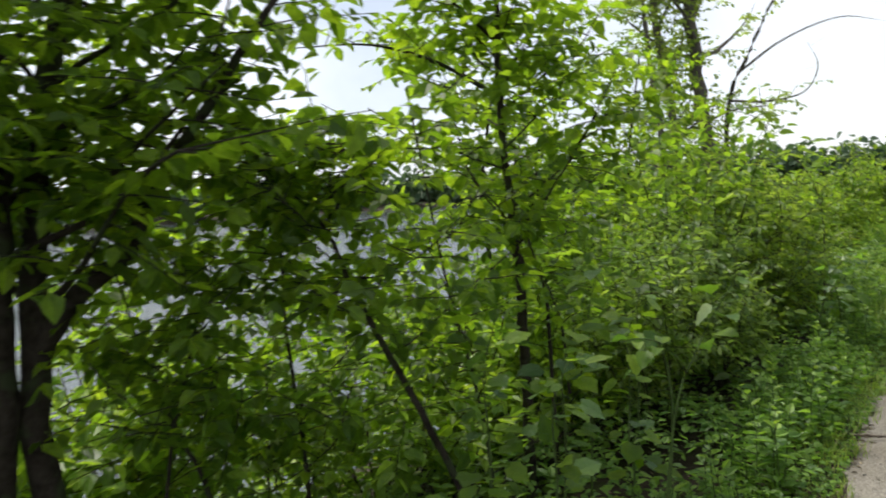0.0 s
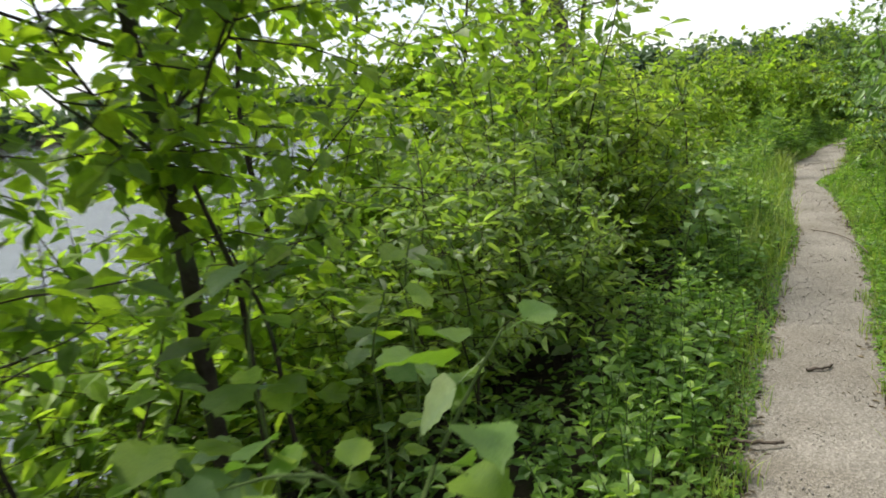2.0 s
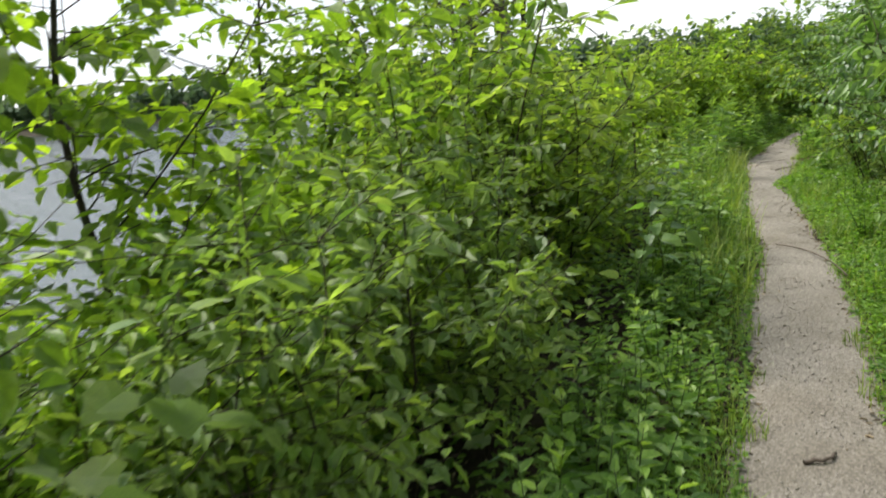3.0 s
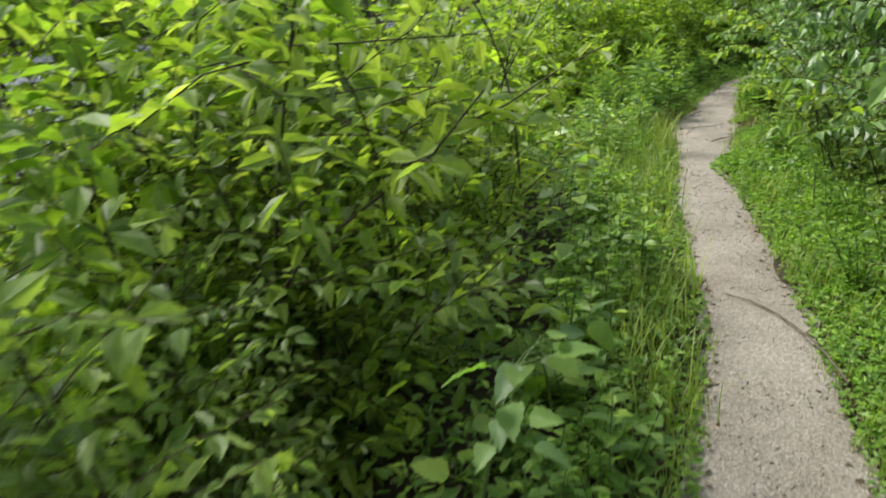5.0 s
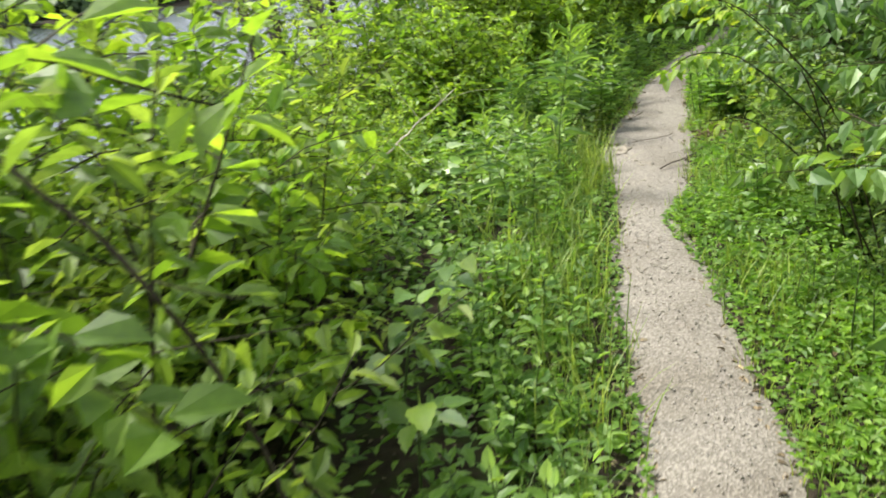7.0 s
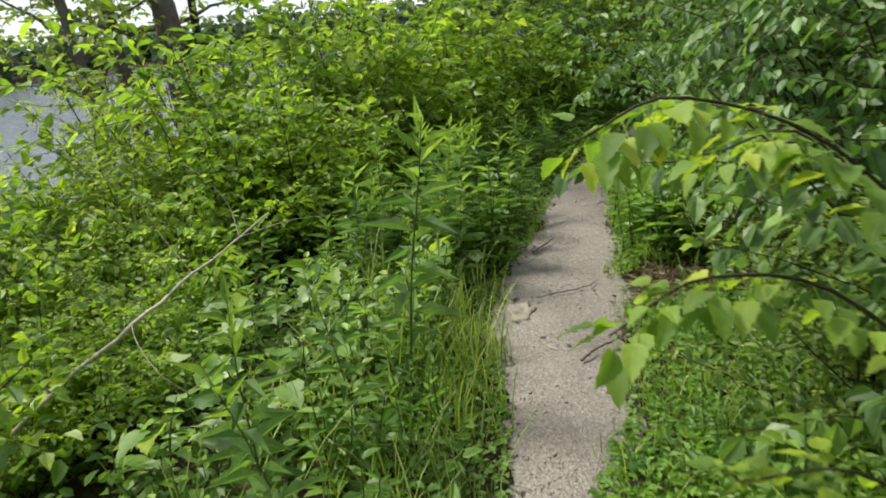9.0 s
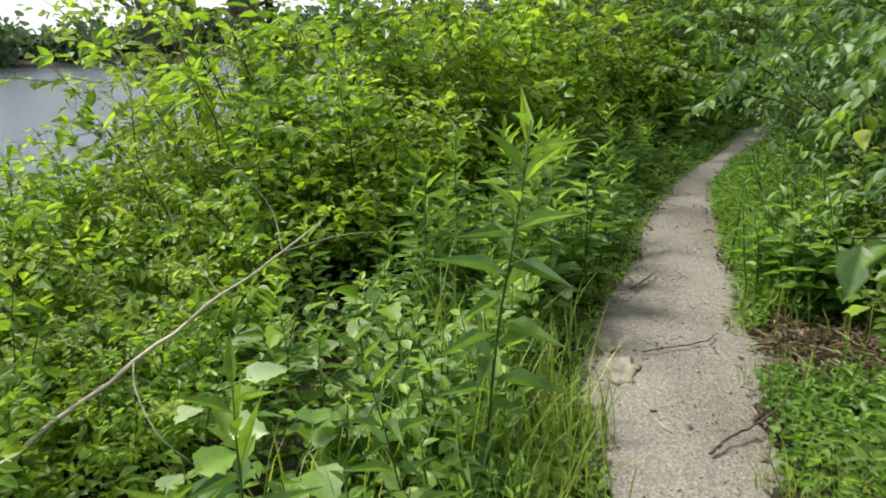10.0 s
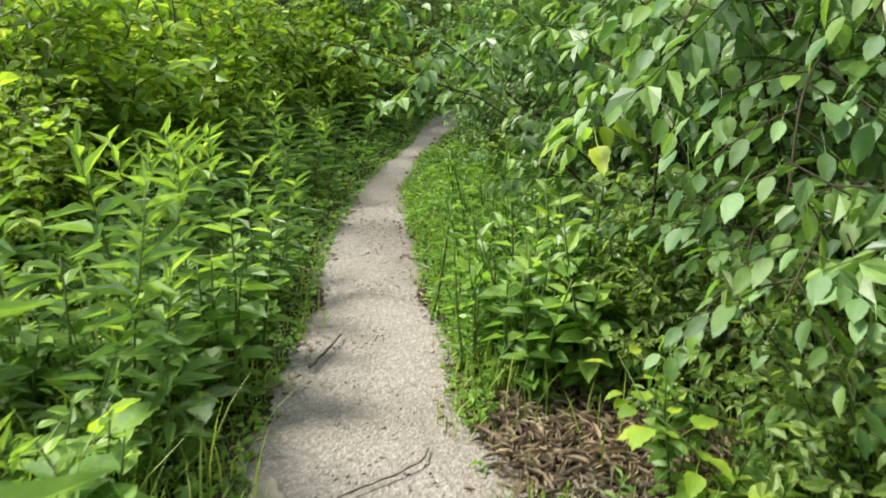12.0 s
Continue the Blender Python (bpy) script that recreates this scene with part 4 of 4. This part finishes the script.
YELLOW = [leaf_blade("yellow_leaf", LEAF_LEMON, 0.1, 0.03, seed=10, wide=0.3), leaf_blade("yellow_leaf", LEAF_BRIGHT, 0.1, 0.03, 0.3, seed=11, wide=0.28), leaf_blade("yellow_leaf", LEAF_SHRUB, 0.1, 0.03, 0.2, seed=12, wide=0.3)]
big_leaf_plant("big_leaved_sapling", [(0.76, 2.75, -0.05), (0.84, 2.7, 0.77), (0.94, 2.7, 1.05), (1.02, 2.7, 1.2), (1.07, 2.68, 1.29)], 0.006, 9, 0.095, SHEEN + HEART, "young sapling with pale heart-shaped leaves, sky sheen in their colour", 1, first=0.5)
big_leaf_plant("big_leaved_sapling", [(0.8, 2.85, -0.05), (0.86, 2.8, 0.7), (0.83, 2.78, 1.02), (0.75, 2.77, 1.08), (0.66, 2.78, 1.07)], 0.006, 12, 0.09, SHEEN + HEART, "young sapling with pale heart-shaped leaves, sky sheen in their colour", 2, first=0.45)
MAPLE = [maple_blade("maple_leaf", LEAF_SHRUB, 1), maple_blade("maple_leaf", LEAF_DEEP, 2), maple_blade("maple_leaf", LEAF_TREE, 3)]
for k, (x, y, h, n) in enumerate([(0.35, 2.75, 1.05, 22), (0.1, 2.9, 1.2, 24), (0.62, 3.45, 1.35, 26), (0.45, 3.2, 1.1, 24), (0.9, 3.9, 1.1, 22), (0.75, 3.2, 0.7, 16), (1.05, 4.3, 1.25, 22), (0.0, 2.45, 0.8, 16)]):
    big_leaf_plant("maple_sapling", [(x, y, z_at(x, y) - 0.05), (x + 0.03, y - 0.04, h * 0.5), (x + 0.02, y - 0.1, h * 0.8), (x + 0.08, y - 0.15, h)], 0.007, n, 0.1, MAPLE, "young maple with broad lobed green leaves", 110 + k, first=0.2, droop=0.35, flat=0.3)
big_leaf_plant("big_leaved_sapling", [(2.1, 5.45, 0), (2.12, 5.42, 0.4), (2.14, 5.4, 0.75)], 0.006, 9, 0.11, SHEEN, "young sapling with pale heart-shaped leaves, sky sheen in their colour", 3)
big_leaf_plant("big_leaved_sapling", [(3.95, 7.4, 0), (3.93, 7.34, 0.35), (3.92, 7.26, 0.62)], 0.006, 9, 0.14, HEART + OVAL, "young sapling with large toothed leaves", 4)
big_leaf_plant("big_leaved_sapling", [(4.45, 8.45, 0), (4.45, 8.4, 0.25), (4.47, 8.35, 0.42)], 0.006, 8, 0.13, OVAL + HEART, "young sapling with large oval leaves", 5)
big_leaf_plant("big_leaved_sapling", [(4.72, 8.9, 0), (4.74, 8.86, 0.3), (4.76, 8.84, 0.5)], 0.006, 8, 0.12, OVAL + SHEEN, "young sapling with large oval leaves", 6)
big_leaf_plant("big_leaved_sapling", [(3.2, 6.6, 0), (3.25, 6.55, 0.4), (3.3, 6.45, 0.75), (3.35, 6.35, 0.9)], 0.007, 16, 0.11, OVAL, "young sapling with large oval leaves", 7)
big_leaf_plant("big_leaved_sapling", [(3.75, 7.15, 0), (3.7, 7.1, 0.35), (3.6, 7.0, 0.6)], 0.007, 16, 0.11, OVAL + SHEEN, "young sapling with large oval leaves", 8)
big_leaf_plant("big_leaved_sapling", [(4.8, 9.3, 0), (4.85, 9.2, 0.4), (4.9, 9.1, 0.7)], 0.007, 18, 0.11, OVAL + SHEEN, "young sapling with large oval leaves", 9)
big_leaf_plant("big_leaved_sapling", [(5.1, 9.6, 0), (5.15, 9.6, 0.4), (5.25, 9.55, 0.62)], 0.007, 18, 0.11, OVAL, "young sapling with large oval leaves", 10)
for k, (x, y, h) in enumerate([(7.5, 12.65, 0.3), (7.75, 12.6, 0.22), (7.3, 12.35, 0.3), (6.2, 11.5, 0.35), (6.0, 11.9, 0.4), (6.5, 11.75, 0.3), (6.35, 12.2, 0.5), (5.8, 11.3, 0.45), (6.7, 12.3, 0.45)]):
    big_leaf_plant("wild_grape", [(x, y, -0.1), (x + 0.05, y, h * 0.6), (x + 0.1, y - 0.05, h)], 0.006, 13, 0.12, HEART[1:] + SHEEN[:2], "low wild grape with broad toothed leaves", 20 + k, "vine", 0.2, 0.25, 0.16)
for k, ways in enumerate([[(7.15, 9.05, 0), (6.95, 9.2, 0.8), (6.65, 9.4, 1.28), (6.42, 9.52, 1.42), (6.28, 9.58, 1.38)], [(7.1, 9.1, 0), (6.9, 9.2, 0.7), (6.62, 9.38, 1.1), (6.42, 9.48, 1.18), (6.28, 9.53, 1.12)],
                          [(7.05, 8.95, 0), (6.85, 9.1, 0.5), (6.6, 9.32, 0.86), (6.4, 9.42, 0.9)], [(7.2, 9.3, 0), (7.0, 9.4, 0.9), (6.75, 9.55, 1.3), (6.6, 9.65, 1.3)]]):
    big_leaf_plant("overhanging_shrub", ways, 0.005, 52, 0.055, YELLOW, "arching shrub branch with yellow-green leaves", 30 + k, "shrub", 0.42, 0.4, 0.14, TWIG)
big_leaf_plant("overhanging_shrub", [(6.6, 8.2, 0), (6.5, 8.35, 0.6), (6.38, 8.5, 0.9), (6.28, 8.6, 0.92)], 0.005, 22, 0.1, YELLOW, "low arching shrub with yellow-green leaves", 33, "shrub", 0.45, 0.4, 0.13, TWIG)
BOUGH = [leaf_blade("bough_leaf", m, 0, 0.012, c, 0.12, w, 60 + k) for k, (m, c, w) in enumerate([(LEAF_BOUGH, 0.2, 0.27), (LEAF_DEEP, 0.3, 0.25), (LEAF_BOUGH, 0.1, 0.29), (LEAF_HERB, 0.25, 0.27)])]
for k, (ways, n) in enumerate([
        ([(9.3, 11.2, 0), (9.15, 11.2, 0.9), (8.85, 11.15, 1.25), (8.55, 11.1, 1.2), (8.4, 11.05, 1.0)], 13), ([(9.25, 10.9, 0), (9.05, 10.9, 0.7), (8.75, 10.95, 1.0), (8.45, 10.98, 0.95), (8.32, 11.0, 0.8)], 13),
        ([(9.4, 11.5, 0), (9.3, 11.5, 1.0), (9.05, 11.5, 1.45), (8.8, 11.5, 1.35), (8.65, 11.5, 1.1)], 13), ([(9.2, 10.7, 0), (9.0, 10.72, 0.5), (8.75, 10.78, 0.68), (8.5, 10.85, 0.6)], 11),
        ([(9.6, 11.9, 0), (9.5, 11.9, 1.0), (9.3, 11.85, 1.4), (9.1, 11.8, 1.3), (9.0, 11.8, 1.1)], 12), ([(9.2, 10.8, 0), (9.05, 10.8, 1.0), (8.8, 10.85, 1.5), (8.5, 10.9, 1.55), (8.35, 10.95, 1.35)], 13),
        ([(9.3, 11.3, 0), (9.2, 11.3, 0.5), (9.0, 11.3, 0.75), (8.8, 11.25, 0.72), (8.65, 11.2, 0.58)], 10), ([(9.4, 11.4, 0), (9.3, 11.4, 1.3), (9.05, 11.35, 1.75), (8.75, 11.3, 1.7)], 12)]):
    leafy_bough("drooping_shrub", ways, 0.007, n, 0.26, 0.073, BOUGH, "arching shrub branch thick with drooping oval leaves", 35 + k)
big_leaf_plant("creeping_vine", [(8.6, 11.05, 0.02), (8.5, 11.1, 0.2), (8.42, 11.2, 0.35), (8.4, 11.3, 0.42), (8.45, 11.42, 0.5)], 0.004, 22, 0.075, HEART[:1] + YELLOW[:1], "climbing vine with small yellow-green round leaves", 45, "vine", 0.05, 0.2, 0.07)
big_leaf_plant("creeping_vine", [(9.5, 12.1, 0.02), (9.4, 12.05, 0.6), (9.25, 12.0, 1.0), (9.1, 11.95, 0.95)], 0.004, 14, 0.12, YELLOW, "vine tip with pale yellow-green leaves", 46, "vine", 0.6, 0.6, 0.08)

# ---- low growth, grass, litter, pebbles ----
strewn_leaves("clover", "thick low clover along the path's edge", "ground cover", 70, 28000, S0 + 2.0, S0 + 24, 0.0, 0.55, 0.1, 0.034, 0.7, COVER, shape=LANCE)
strewn_leaves("clover", "thick bright clover beside the path", "ground cover", 71, 26000, S0 + 5.0, S0 + 19, 0.05, 1.0, 0.26, 0.042, 0.5, COVER, shape=LANCE, tiltup=0.4, flat=0.65, side=1, power=1.0)
strewn_leaves("undergrowth", "bright low herbs beside the path", "ground cover", 69, 9000, S0 + 5.0, S0 + 18, 0.2, 1.2, 0.34, 0.055, 0.5, LEAF_HERB, side=1, power=1.0)
strewn_leaves("undergrowth", "dense low undergrowth on the bank", "undergrowth", 72, 27000, S0 + 1.5, S0 + 25, 0.12, 2.6, 0.5, 0.065, 0.55, LEAF_HERB, side=-1, power=1.1)
strewn_leaves("undergrowth", "dense low undergrowth on the bank", "undergrowth", 73, 12000, S0 - 4, S0 + 24, 2.0, 6.5, 0.7, 0.095, 0.55, LEAF_SHRUB, side=-1, power=0.9)
# Shade under the shrubs is put into the darker leaf colour here.
strewn_leaves("undergrowth", "undergrowth below the shrubs, shade put into its darker leaves", "undergrowth", 74, 11000, S0 + 4, S0 + 26, 0.5, 3.2, 0.5, 0.075, 0.55, LEAF_DEEP, side=1, power=1.0)
strewn_leaves("leaf_litter", "dry brown leaves on the soil", "leaf litter", 75, 9000, S0 + 1, S0 + 20, -0.07, 1.8, 0.014, 0.034, 0.42, LITTER, tiltup=0.05, flat=0.3, power=1.7)
strewn_leaves("path_debris", "small dry scraps of leaf and stem on the gravel", "leaf litter", 85, 400, S0 + 2, S0 + 18, -0.3, 0.02, 0.004, 0.018, 0.3, LITTER, tiltup=0.0, flat=0.15, power=0.7, lift=0.026)
strewn_leaves("leaf_litter", "matted dry leaves and stems on bare soil", "leaf litter", 82, 2600, S_BEND - 0.95, S_BEND + 0.25, 0.06, 0.8, 0.03, 0.07, 0.18, LITTER, tiltup=0.05, flat=0.4, side=1, power=1.0)
grass("grass", "tufts of tall grass beside the path", 76, [(5.67, 9.97), (6.3, 10.5), (6.58, 10.93), (6.45, 10.75), (6.95, 11.35), (7.22, 11.63), (6.05, 10.35)] + band(77, S0 + 8, S0 + 14.5, -0.75, -0.42, 18, 0.2), 0.38, GRASS, 70, 0.13)
grass("grass", "grass mixed into the green verge", 83, band(84, S0 + 5, S0 + 18, 0.32, 1.1, 110, 0.08), 0.24, GRASS, 40, 0.13)
grass("grass", "short grass on the path's edge", 78, band(79, S0 + 2, S0 + 18, -0.55, -0.22, 170, 0.05) + band(80, S0 + 3, S0 + 18, 0.22, 0.7, 190, 0.05), 0.11, GRASS, 40, 0.09)
grass("grass", "bent tall grass stems among the herbs", 81, [(7.0, 12.2), (6.7, 11.45), (5.9, 10.75), (7.55, 12.75), (6.3, 11.35)], 0.6, GRASS, 40, 0.12)


def build_pebbles(seed, count):
    rng = np.random.default_rng(seed)
    s = rng.uniform(S0 + 3, S0 + 17.5, count)
    cx, cy, rx, ry, hw = along_trail(s)
    d = rng.normal(0, 0.52, count) * hw
    x, y = cx + rx * d, cy + ry * d
    u = np.clip(d / (hw + 0.05), -1, 1)
    z = 0.03 * (1 - u * u) - 0.002
    r = rng.gamma(2.5, 0.0010, count) + 0.0016
    octa = np.array([(1, 0, 0), (0, 1, 0), (-1, 0, 0), (0, -1, 0), (0, 0, 1), (0, 0, -1)], float)
    V = octa[None] * (r[:, None] * np.array([1.2, 0.9, 0.6])[None])[:, None, :] * rng.uniform(0.7, 1.3, (count, 6, 1))
    a = rng.uniform(0, 6.28, count)
    X = V[:, :, 0] * np.cos(a)[:, None] - V[:, :, 1] * np.sin(a)[:, None] + x[:, None]
    Y = V[:, :, 0] * np.sin(a)[:, None] + V[:, :, 1] * np.cos(a)[:, None] + y[:, None]
    W = np.stack([X, Y, V[:, :, 2] + z[:, None]], 2).reshape(-1, 3)
    o = np.arange(count) * 6
    F = []
    for q in ((0, 1, 4), (1, 2, 4), (2, 3, 4), (3, 0, 4), (1, 0, 5), (2, 1, 5), (3, 2, 5), (0, 3, 5)):
        F.extend((np.array(q)[None] + o[:, None]).tolist())
    return tagged(mesh_object("gravel", W, F, PEBBLE, True), "loose pale gravel on the footpath", "gravel", kind="stuff")


build_pebbles(90, 6000)


def slab(x, y, length, width, height, turn, label, seed):
    """A worn flat stone bedded in the path."""
    bm = bmesh.new()
    bmesh.ops.create_icosphere(bm, subdivisions=3, radius=1)
    for v in bm.verts:
        k = noise.noise(v.co * 1.9 + Vector((seed, 0, 0))) * 0.7 + noise.noise(v.co * 5 + Vector((0, seed, 0))) * 0.3
        v.co *= 1 + k
        v.co.z = max(-0.6, min(v.co.z, 0.35 + k * 0.6))
        v.co = Vector((v.co.x * length / 2, v.co.y * width / 2, v.co.z * height))
    me = bpy.data.meshes.new("stone")
    bm.to_mesh(me)
    bm.free()
    me.polygons.foreach_set("use_smooth", np.ones(len(me.polygons), bool))
    me.materials.append(STONE)
    ob = tagged(new("stone", me), label, "stone")
    ob.matrix_basis = pose(x, y, 0.013, 0, 0, turn)
    return ob


slab(7.74, 11.9, 0.26, 0.13, 0.05, 60, "pale flat stone bedded in the path", 1)
slab(7.82, 12.14, 0.2, 0.08, 0.045, 75, "pale flat stone bedded in the path", 2)
for k, (x, y, n, w) in enumerate([(7.68, 11.66, 0.26, 0.1), (7.63, 11.48, 0.28, 0.1), (7.585, 11.3, 0.24, 0.08)]):
    slab(x, y, n, w, 0.03, -106 + 8 * k, "lumpy pale stone ridge worn level with the path", 5 + k)

# ---- fallen sticks ----
stick("stick", [(7.573, 11.213, 0.045), (7.68, 11.25, 0.05), (7.82, 11.27, 0.05), (7.985, 11.305, 0.06), (8.1, 11.36, 0.07)], 0.0055, 0.003, DARKWOOD, "dark fallen stick lying on the path", [[(7.82, 11.27, 0.05), (7.88, 11.32, 0.06), (7.9, 11.4, 0.06)]])
stick("stick", [(8.359, 12.642, 0.045), (8.47, 12.69, 0.05), (8.633, 12.78, 0.045)], 0.006, 0.004, DARKWOOD, "short dark twig lying on the path")
stick("stick", [(5.182, 7.959, 0.04), (5.22, 7.78, 0.045), (5.208, 7.561, 0.045), (5.12, 7.25, 0.05), (4.98, 6.95, 0.05)], 0.004, 0.005, DARKWOOD, "long thin bent twig along the path's edge")
stick("stick", [(7.9, 11.98, 0.04), (8.05, 11.95, 0.04), (8.211, 11.923, 0.04), (8.3, 11.96, 0.035)], 0.003, 0.003, DARKWOOD, "thin twig pressed into the gravel")
stick("stick", [(3.15, 5.05, 0.04), (3.24, 5.03, 0.045), (3.3, 5.06, 0.04)], 0.008, 0.006, DARKWOOD, "piece of dark bark on the path")
stick("stick", [(2.42, 4.5, 0.03), (2.5, 4.43, 0.04), (2.6, 4.4, 0.04)], 0.009, 0.007, DARKWOOD, "short dark stick at the path's edge")
stick("stick", [(7.95, 12.75, 0.03), (8.1, 12.65, 0.035), (8.22, 12.62, 0.035)], 0.006, 0.004, DARKWOOD, "short dark twig lying on the path")
stick("dead_branch", [(4.55, 10.75, -0.2), (5.0, 11.2, 0.18), (5.45, 11.62, 0.38), (5.866, 12.015, 0.475), (6.2, 12.35, 0.53), (6.5, 12.6, 0.59), (6.725, 12.8, 0.64)], 0.012, 0.003, DEADWOOD,
      "bare pale dead branch leaning over the bank", [[(6.5, 12.6, 0.59), (6.5, 12.72, 0.75), (6.4, 12.8, 0.92), (6.28, 12.9, 1.02)], [(5.866, 12.015, 0.475), (5.86, 11.85, 0.45), (5.9, 11.7, 0.36), (5.98, 11.62, 0.28)], [(6.5, 12.6, 0.59), (6.75, 12.6, 0.62), (6.95, 12.62, 0.6), (7.15, 12.7, 0.55)], [(6.2, 12.35, 0.53), (6.1, 12.5, 0.75), (6.05, 12.55, 0.95)]], "branch")
stick("bramble_cane", [(4.3, 8.7, -0.05), (4.25, 8.5, 0.7), (4.1, 8.26, 1.3), (3.92, 8.12, 1.62), (3.7, 8.05, 1.85), (3.4, 8.05, 1.95)], 0.008, 0.003, DARKWOOD, "arching dark bramble cane", (), "shrub")

# ---- the far shore ----
def build_far_woods(seed):
    rng = np.random.default_rng(seed)
    B = []
    for az in np.linspace(-95, 50, 330):
        a = math.radians(az + rng.normal(0, 0.2))
        lo, hi = 150.0, 330.0
        for _ in range(18):
            m = (lo + hi) / 2
            if z_at(math.sin(a) * m + 8, math.cos(a) * m + 10) > WATER_Z:
                hi = m
            else:
                lo = m
        r = hi + rng.uniform(1, 22)
        x, y = math.sin(a) * r + 8, math.cos(a) * r + 10
        h = rng.uniform(7, 12)
        n = 60
        q = rng.normal(0, 1, (n, 3))
        q = unit(q) * rng.random((n, 1)) ** 0.4
        B.append(np.array([x, y, WATER_Z + 0.3 + h * 0.5]) + q * np.array([h * 0.42, h * 0.42, h * 0.55]))
    B = np.vstack(B)
    n = len(B)
    B[:, 2] = np.maximum(B[:, 2], WATER_Z + 0.3)
    way = unit(rng.normal(0, 1, (n, 3)) * np.array([1, 1, 0.6]))
    up = unit(rng.normal(0, 0.8, (n, 3)) + np.array([0, 0, 1]))
    L = rng.uniform(1.4, 3.0, n)
    V, F = leaves_mesh(B, way, up, L, L * 0.8, OVATE)
    return tagged(mesh_object("far_woods", V, F, FAR_HAZE_LEAF), "wooded far shore of the lake", "woods", kind="stuff")


build_far_woods(95)
